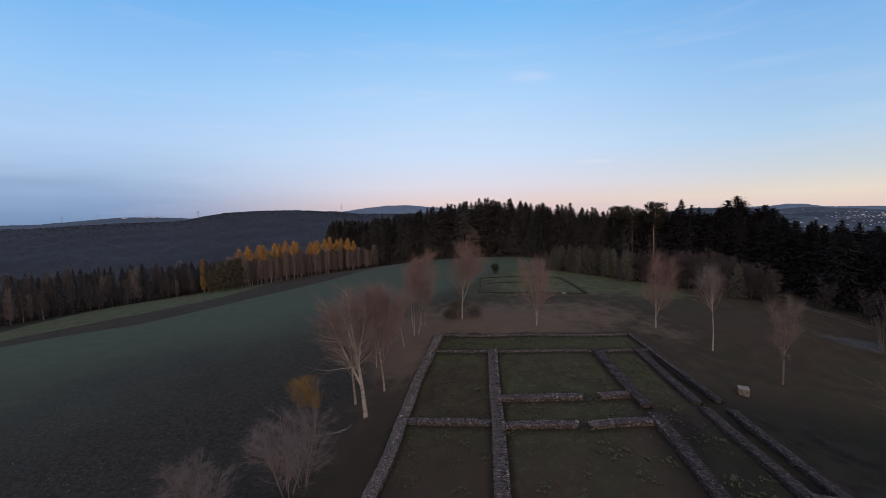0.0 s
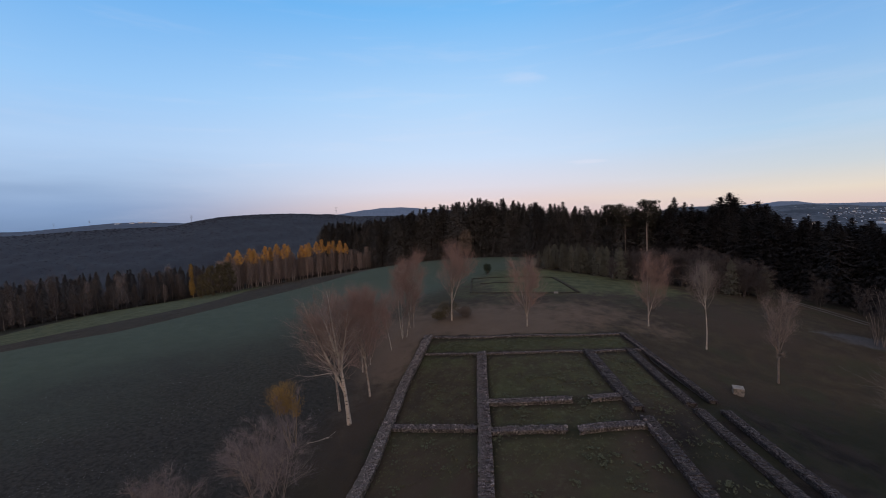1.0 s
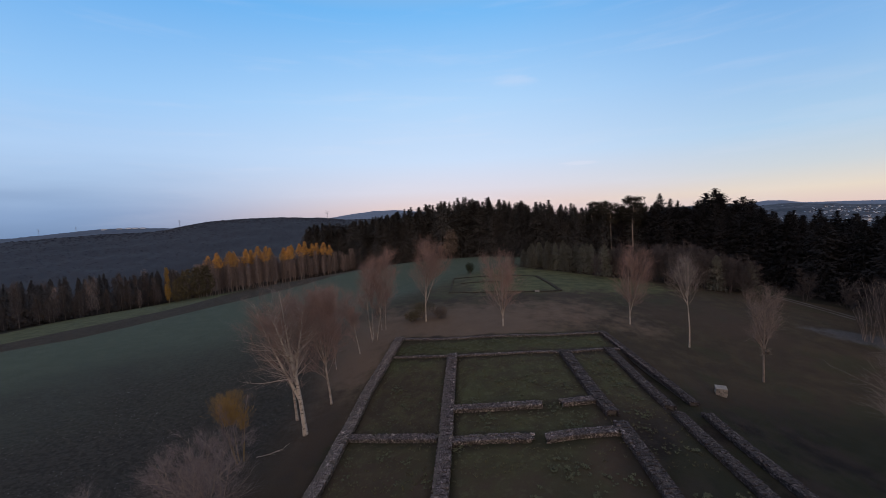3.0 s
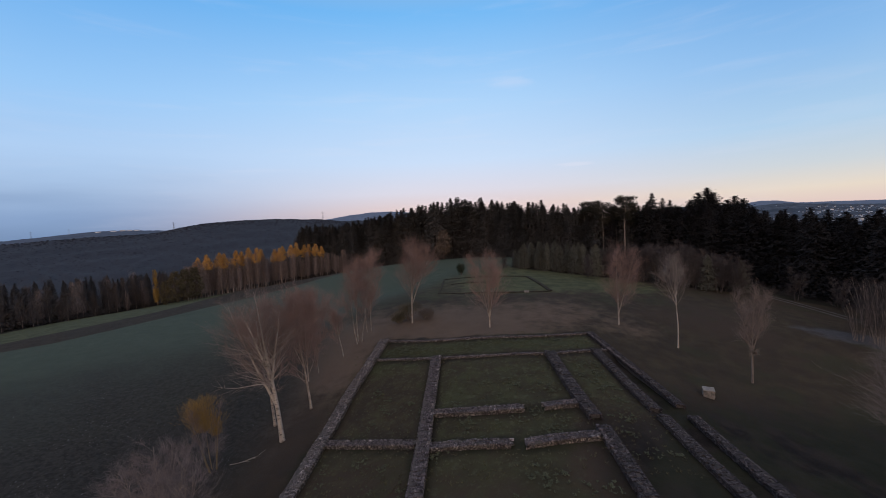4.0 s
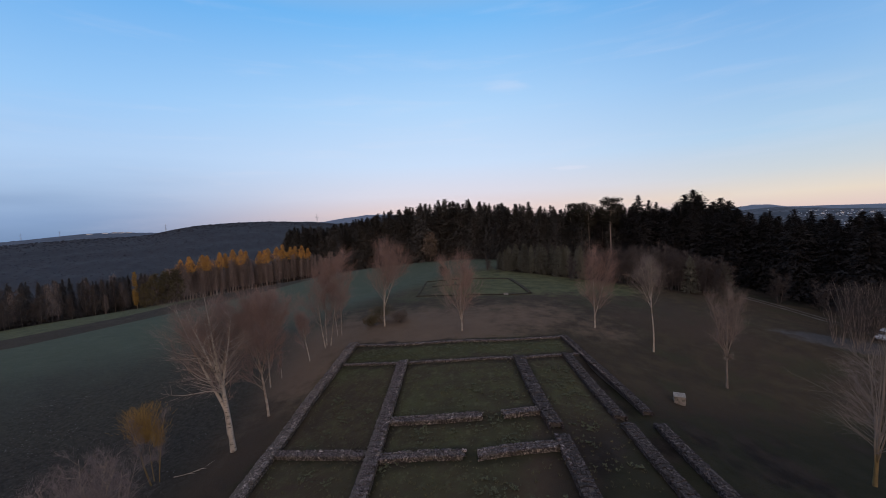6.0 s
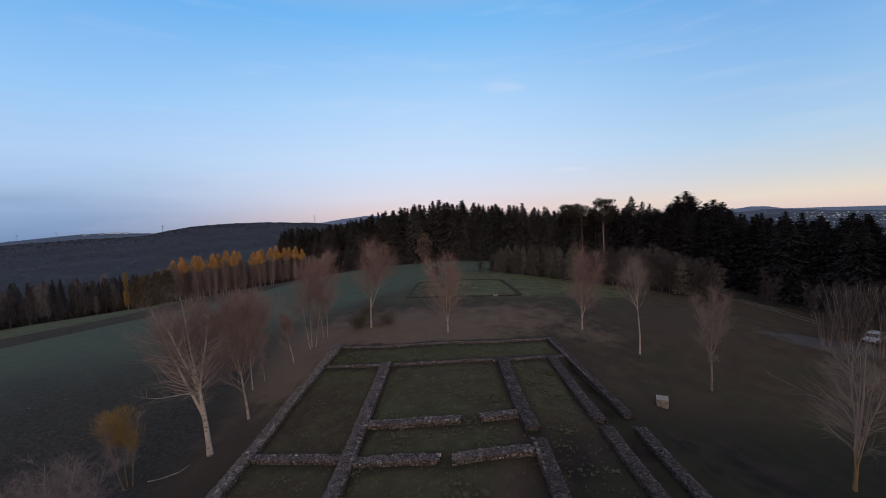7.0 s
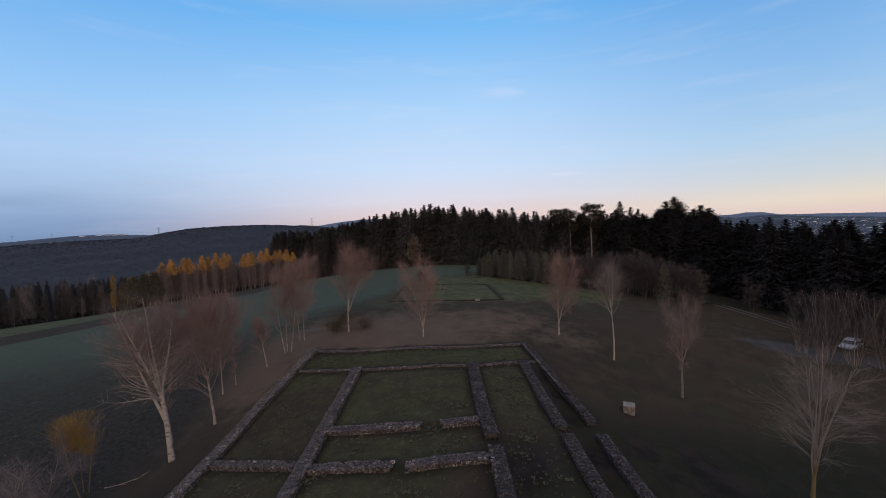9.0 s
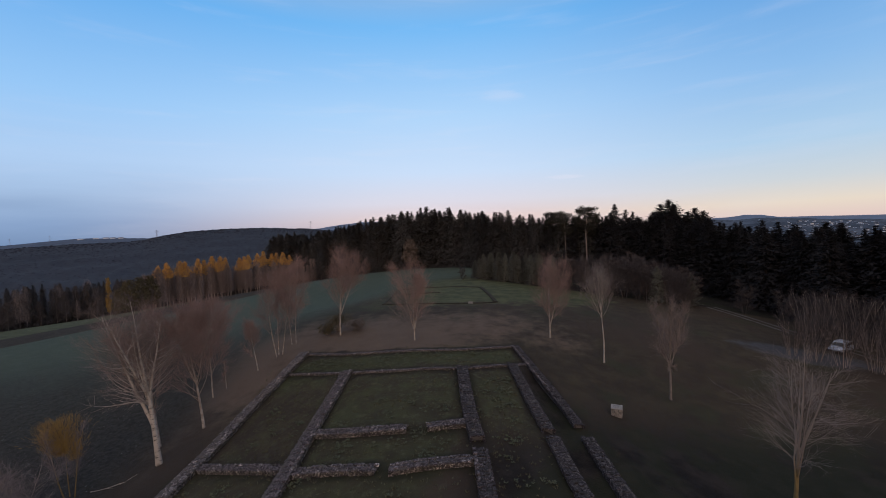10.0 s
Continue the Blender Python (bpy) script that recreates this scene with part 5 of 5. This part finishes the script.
def pylon(az, r, el, high):
    x, y = spot(az, r)
    ob = thing("pylon", (x, y, VIEW.z + r * math.tan(radians(el))), "far lattice power pylon on the wooded skyline", "pylon", "power line", turn=-az)
    corners = [(-1, -1), (1, -1), (1, 1), (-1, 1)]
    for cx, cy in corners:
        leg = Shape()
        leg.tube([Vector((cx * high * 0.09, cy * high * 0.09, -6)), Vector((cx * high * 0.035, cy * high * 0.035, high * 0.6)), Vector((cx * 0.2, cy * 0.2, high))], [0.22, 0.18, 0.12], 4)
        part("leg", leg, M_STEEL, ob)
    for f, w in ((0.62, 0.2), (0.76, 0.26), (0.9, 0.17)):
        arm = Shape()
        arm.tube([Vector((-high * w, 0, high * f)), Vector((0, 0, high * f + 0.5)), Vector((high * w, 0, high * f))], [0.1, 0.25, 0.1], 4)
        part("arm", arm, M_STEEL, ob)
    for k in range(5):
        z0, z1 = high * (k * 0.12), high * (k * 0.12 + 0.12)
        w0, w1 = high * (0.09 - 0.011 * k), high * (0.09 - 0.011 * (k + 1))
        brace = Shape()
        brace.tube([Vector((-w0, -w0, z0)), Vector((w1, -w1, z1))], [0.1, 0.1], 4)
        part("brace", brace, M_STEEL, ob)
        brace = Shape()
        brace.tube([Vector((w0, -w0, z0)), Vector((-w1, -w1, z1))], [0.1, 0.1], 4)
        part("brace", brace, M_STEEL, ob)


pylon(-19.7, 1080, 0.95, 24)
pylon(-46.6, 2650, 0.55, 30)
pylon(-49.4, 2650, 0.4, 30)
pylon(-37.4, 1090, 0.7, 16)


# ---- small things on the meadow ----
def information_plinth(x, y, turn):
    rnd = random.Random(31)
    ob = thing("information_plinth", on(x, y), "low masonry plinth of pale stone with a sloping panel on top", "plinth", turn=turn, scale=0.84)
    w, d = 1.0, 0.85
    core = Shape()
    core.block(Matrix.Translation((0, 0, -0.2)), (w - 0.12, d - 0.12, 0.98))
    part("core", core, M_CORE, ob)
    for c in range(4):
        z = -0.05 + c * 0.2
        for side, n in ((0, 3), (1, 3), (2, 3), (3, 3)):
            span = w if side % 2 == 0 else d - 0.26
            for k in range(n):
                m = Matrix.Rotation(side * math.pi / 2, 4, "Z") @ Matrix.Translation(((k - 1) * span / n + (0.03 if c % 2 else -0.03) * (0 if k == 1 else 1), -(d if side % 2 == 0 else w) / 2 + 0.065, z))
                b = Shape()
                b.block(m, (span / n * 0.95, 0.13, 0.19), rnd, 0.012)
                part("stone", b, M_PALE_STONE, ob)
    slab = Shape()
    slab.v = [Vector(p) for p in ((-0.52, -0.45, 0.76), (0.52, -0.45, 0.76), (0.52, 0.45, 0.82), (-0.52, 0.45, 0.82), (-0.52, -0.45, 0.82), (0.52, -0.45, 0.82), (0.52, 0.45, 0.88), (-0.52, 0.45, 0.88))]
    slab.f = [(3, 2, 1, 0), (4, 5, 6, 7), (0, 1, 5, 4), (1, 2, 6, 5), (2, 3, 7, 6), (3, 0, 4, 7)]
    part("top_slab", slab, M_PANEL, ob)
    panel = Shape()
    panel.v = [Vector((px, py, 0.85 + py * 0.0667 + dz)) for dz in (0.002, 0.022) for px, py in ((-0.42, -0.36), (0.42, -0.36), (0.42, 0.36), (-0.42, 0.36))]
    panel.f = [(3, 2, 1, 0), (4, 5, 6, 7), (0, 1, 5, 4), (1, 2, 6, 5), (2, 3, 7, 6), (3, 0, 4, 7)]
    board = part("panel", panel, M_PANEL, ob, "pale weathered information panel")
    for k in range(5):
        bar = Shape()
        py = 0.24 - 0.12 * k
        bar.block(Matrix.Translation((-0.06 if k % 2 else 0, py, 0.8725 + py * 0.0667)) @ Matrix.Rotation(math.atan(0.0667), 4, "X"), (0.6 if k % 2 else 0.7, 0.03, 0.004))
        part("text_bar", bar, M_INK, board)
    return ob


information_plinth(25.2, 7.6, -24)


def low_board(x, y):
    ob = thing("information_board", on(x, y), "small pale sloping board beside the second foundation", "board", turn=-8, scale=0.75)
    for sx in (-0.35, 0.35):
        post = Shape()
        post.block(Matrix.Translation((sx, 0.05, -0.15)), (0.08, 0.08, 0.5))
        part("post", post, M_BARK, ob)
    top = Shape()
    top.block(Matrix.Translation((0, 0, 0.36)) @ Matrix.Rotation(radians(28), 4, "X"), (1.0, 0.7, 0.06))
    part("panel", top, M_PALE_STONE, ob)
    return ob


low_board(14.9, 38.0)


def fallen_branch(x, y):
    rnd = random.Random(41)
    ob = thing("fallen_branch", on(x, y, 0.05), "pale dry fallen branch lying in the grass", "branch", turn=35)
    s = Shape()
    main = wander(rnd, Vector((-1.2, 0, 0.02)), Vector((1, 0, 0.03)), 2.5, 6, 0.2)
    s.tube(main, [0.03 - 0.0035 * k for k in range(7)], 5)
    part("limb", s, M_LIMB, ob)
    for k in (2, 3, 4, 5):
        t = Shape()
        t.tube(wander(rnd, main[k], Vector((0.8, rnd.choice((-0.7, 0.7)), 0.25)), 0.8, 3, 0.15), [0.022, 0.018, 0.012, 0.006], 4, False)
        part("twig", t, M_LIMB, ob)


fallen_branch(-14.4, 4.2)

# the knot of the knotted tree
knot, rnd = Shape(), random.Random(51)
for _ in range(60):
    d = Vector((rnd.gauss(0, 1), rnd.gauss(0, 1), rnd.gauss(0, 0.9))).normalized()
    knot.spike(Vector((0.12, 0, 2.95)) + d * 0.12, d * rnd.uniform(0.25, 0.6) + Vector((0, 0, 0.15)), 0.035)
part("knot", knot, M_BARK, knotted, "dark bushy knot of shoots")


def car(x, y, turn):
    ob = thing("car", on(x, y), "small white off-road car parked on the gravel yard", "car", turn=turn, scale=0.78)

    def loft(sections, mat, name, parent, label=""):
        s = Shape()
        n = len(sections[0])
        for sec in sections:
            s.v += [Vector(p) for p in sec]
        for i in range(len(sections) - 1):
            s.f += [(i * n + k, i * n + (k + 1) % n, (i + 1) * n + (k + 1) % n, (i + 1) * n + k) for k in range(n)]
        s.f += [tuple(range(n - 1, -1, -1)), tuple(range(len(s.v) - n, len(s.v)))]
        return part(name, s, mat, parent, label, smooth=False)

    def ring(px, half, low, high, r=0.1):
        return [(px, -half + r, low), (px, half - r, low), (px, half, low + r), (px, half, high - r), (px, half - r, high), (px, -half + r, high), (px, -half, high - r), (px, -half, low + r)]

    body = loft([ring(-2.0, 0.74, 0.42, 0.9), ring(-1.93, 0.82, 0.32, 1.02), ring(-1.0, 0.85, 0.28, 1.05), ring(0.6, 0.85, 0.28, 1.03), ring(0.75, 0.84, 0.28, 0.98), ring(1.75, 0.80, 0.30, 0.88), ring(1.95, 0.70, 0.40, 0.74)], M_WHITE, "body", ob)
    loft([[(px, -h, 1.0), (px, h, 1.0), (px + tx, h - 0.1, z), (px + tx, -h + 0.1, z)] for px, h, tx, z in ((-1.95, 0.78, 0.12, 1.56), (-1.0, 0.82, 0, 1.66), (0.1, 0.82, -0.1, 1.64), (0.85, 0.8, -0.5, 1.55))], M_WHITE, "cabin", ob)
    for name, pts in (("windscreen", ((0.86, -0.68, 1.06), (0.86, 0.68, 1.06), (0.42, 0.6, 1.5), (0.42, -0.6, 1.5))), ("rear_window", ((-1.965, 0.6, 1.12), (-1.965, -0.6, 1.12), (-1.88, -0.55, 1.46), (-1.88, 0.55, 1.46)))):
        s = Shape()
        off = Vector((0.03 if name == "windscreen" else -0.03, 0, 0.012))
        s.v = [Vector(p) for p in pts] + [Vector(p) + off for p in pts]
        s.f = [(4, 5, 6, 7), (0, 1, 5, 4), (1, 2, 6, 5), (2, 3, 7, 6), (3, 0, 4, 7)]
        part(name, s, M_GLASS_DARK, ob)
    for e in (-1, 1):
        for x0, x1 in ((-1.75, -1.0), (-0.92, -0.18), (-0.1, 0.55)):
            s = Shape()
            s.v = [Vector(p) for p in ((x0, e * 0.835, 1.08), (x1, e * 0.835, 1.08), (x1 - 0.08, e * 0.765, 1.48), (x0 + 0.04, e * 0.765, 1.48), (x0, e * 0.80, 1.08), (x1, e * 0.80, 1.08), (x1 - 0.08, e * 0.73, 1.48), (x0 + 0.04, e * 0.73, 1.48))]
            s.f = [(0, 1, 2, 3), (4, 7, 6, 5), (0, 4, 5, 1), (1, 5, 6, 2), (2, 6, 7, 3), (3, 7, 4, 0)]
            part("side_window", s, M_GLASS_DARK, ob)
        lamp = Shape()
        lamp.block(Matrix.Translation((1.88, e * 0.55, 0.62)), (0.12, 0.26, 0.16))
        part("headlight", lamp, M_LAMP_GLASS, ob)
        tail = Shape()
        tail.block(Matrix.Translation((-1.98, e * 0.68, 0.72)), (0.08, 0.14, 0.26))
        part("tail_light", tail, M_RED, ob)
        mirror = Shape()
        mirror.block(Matrix.Translation((0.55, e * 0.95, 1.02)), (0.12, 0.2, 0.14))
        part("mirror", mirror, M_RUBBER, ob)
        for wx in (-1.25, 1.2):
            wheel = Shape()
            n = 18
            for k in range(n):
                a = 6.28318 * k / n
                for r, yy in ((0.2, 0.11), (0.3, 0.11), (0.34, 0.07), (0.34, -0.07), (0.3, -0.11), (0.2, -0.11)):
                    wheel.v.append(Vector((wx + r * math.cos(a), e * 0.78 + yy, 0.34 + r * math.sin(a))))
            wheel.f = [(k * 6 + j, k * 6 + (j + 1) % 6, ((k + 1) % n) * 6 + (j + 1) % 6, ((k + 1) % n) * 6 + j) for k in range(n) for j in range(6)]
            tyre = part("wheel", wheel, M_RUBBER, ob)
            rim = Shape()
            rim.tube([Vector((wx, e * 0.78 - 0.07, 0.34)), Vector((wx, e * 0.78 + 0.07, 0.34))], [0.205, 0.205], 14)
            rim.f.append(tuple(range(13, -1, -1)))
            part("rim", rim, M_STEEL, tyre)
    for px in (1.93, -2.0):
        b = Shape()
        b.block(Matrix.Translation((px, 0, 0.34)), (0.16, 1.5, 0.2))
        part("bumper", b, M_RUBBER, ob)
        pl = Shape()
        pl.block(Matrix.Translation((px + (0.09 if px > 0 else -0.09), 0, 0.42)), (0.02, 0.5, 0.11))
        part("number_plate", pl, M_PANEL, ob)
    return ob


car(59.5, 24.0, 205)


def stump(x, y):
    ob = thing("tree_stump", on(x, y), "short dark broken tree stump beside the gravel yard", "stump")
    s, rnd = Shape(), random.Random(17)
    s.tube([Vector((0, 0, -0.2)), Vector((0.02, 0, 0.3)), Vector((0.06, 0.02, 0.95))], [0.24, 0.17, 0.13], 9)
    for k in range(6):
        s.spike(Vector((0.06 + rnd.uniform(-0.08, 0.08), rnd.uniform(-0.08, 0.08), 0.9)), Vector((rnd.uniform(-0.05, 0.05), rnd.uniform(-0.05, 0.05), rnd.uniform(0.15, 0.35))), 0.035)
    part("trunk", s, M_RUBBER_BARK, ob)


stump(61.5, 18.8)


def wheel_track():
    """Two worn gravel ruts leading past the yard into the wood."""
    nodes = ((57, 44), (58.6, 38), (59.4, 33), (60.2, 28), (63, 19), (70, 0), (76, -40))
    for off in (-0.8, 0.8):
        s, rnd = Shape(), random.Random(33)
        for x, y, a in along(nodes, 0.5):
            w = rnd.uniform(0.16, 0.34)
            for e in (-1, 1):
                px, py = x - math.sin(a) * (off + e * w), y + math.cos(a) * (off + e * w)
                s.v.append(on(px, py, 0.04 if e * off < 0 else 0.045))
        s.f = [(k, k + 1, k + 3, k + 2) for k in range(0, len(s.v) - 2, 2)]
        tagged(new("track_rut", s.mesh("track_rut", M_RUT)), "worn pale gravel wheel rut of the farm track", "track", kind="structure")


wheel_track()


# ---- weeds, clods ----
def scatter(name, label, category, mat, count, place, build, seed):
    rnd = random.Random(seed)
    s = Shape()
    for _ in range(count):
        x, y = place(rnd)
        build(rnd, s, on(x, y))
    return tagged(new(name, s.mesh(name, mat)), label, category, kind="stuff")


def weed(rnd, s, p):
    size = rnd.uniform(0.06, 0.17)
    for k in range(rnd.randint(9, 15)):
        a, l = rnd.uniform(0, 6.28), size * rnd.uniform(0.6, 1.2)
        out, side = Vector((math.cos(a), math.sin(a), 0)), Vector((-math.sin(a), math.cos(a), 0)) * l * 0.22
        root = p + out * rnd.uniform(0, 0.3) * size
        mid, tip = root + out * l * 0.5 + Vector((0, 0, l * 0.7)), root + out * l + Vector((0, 0, l * rnd.uniform(0.3, 0.8)))
        s.blade(root, mid + side, mid - side)
        s.blade(mid + side, tip, mid - side)


def tuft(rnd, s, p):
    size = rnd.uniform(0.06, 0.14)
    for k in range(7):
        a = rnd.uniform(0, 6.28)
        out = Vector((math.cos(a), math.sin(a), 0)) * size
        root = p + out * rnd.uniform(0, 0.8)
        s.spike(root, out * 0.6 + Vector((0, 0, size * rnd.uniform(0.7, 1.4))), 0.013)


def clod(rnd, s, p):
    m = Matrix.LocRotScale(p + Vector((0, 0, -0.02)), Euler((0, 0, rnd.uniform(0, 3.1))), None)
    s.block(m, (rnd.uniform(0.04, 0.15), rnd.uniform(0.03, 0.08), rnd.uniform(0.03, 0.07)), rnd, 0.015, 0.6)


ROOMS = ((-6.8, 4.6, 0.2, 12.5), (-7.0, -9, 0.2, 1.0), (1.8, 4.4, 12.2, 11), (1.8, -1.0, 12.6, 2.6), (1.6, -9, 12.8, -2.4), (13.9, 3, 17.0, 11.5), (14.3, -9, 17.8, 2), (-1.0, 15.2, 17.6, 16.9), (4.0, 14.4, 17.0, 16.8), (-5.0, 17, 0, 19))


def in_rooms(rnd):
    x0, y0, x1, y1 = rnd.choice(ROOMS)
    return rnd.uniform(x0, x1), rnd.uniform(y0, y1)


def clustered(rnd, seeds=random.Random(61), store=[]):
    if not store:
        for _ in range(150):
            store.append(in_rooms(seeds))
    x, y = rnd.choice(store)
    return x + rnd.gauss(0, 0.32), y + rnd.gauss(0, 0.30)


scatter("weeds", "clumps of pale green broad-leaved weeds in the ruined rooms", "weeds", M_WEED, 1250, clustered, weed, 62)
scatter("grass", "rough dry grass tufts in the meadow", "grass", M_GRASS, 2200, lambda r: (r.uniform(-9, 18.5), r.uniform(-4, 19)), tuft, 63)
CLOD_BEDS = [(random.Random(90 + k).uniform(-46, -17), random.Random(190 + k).uniform(-16, 16)) for k in range(80)]


def in_beds(r):
    x, y = r.choice(CLOD_BEDS)
    s = r.gauss(0, 2.2)
    return min(-16.0, x + s * 0.85 + r.gauss(0, 0.5)), y + s * 0.5 + r.gauss(0, 0.5)


scatter("clods", "pale clods and stones in rows on the thin crop field", "clods", M_CLOD, 1500, in_beds, clod, 64)
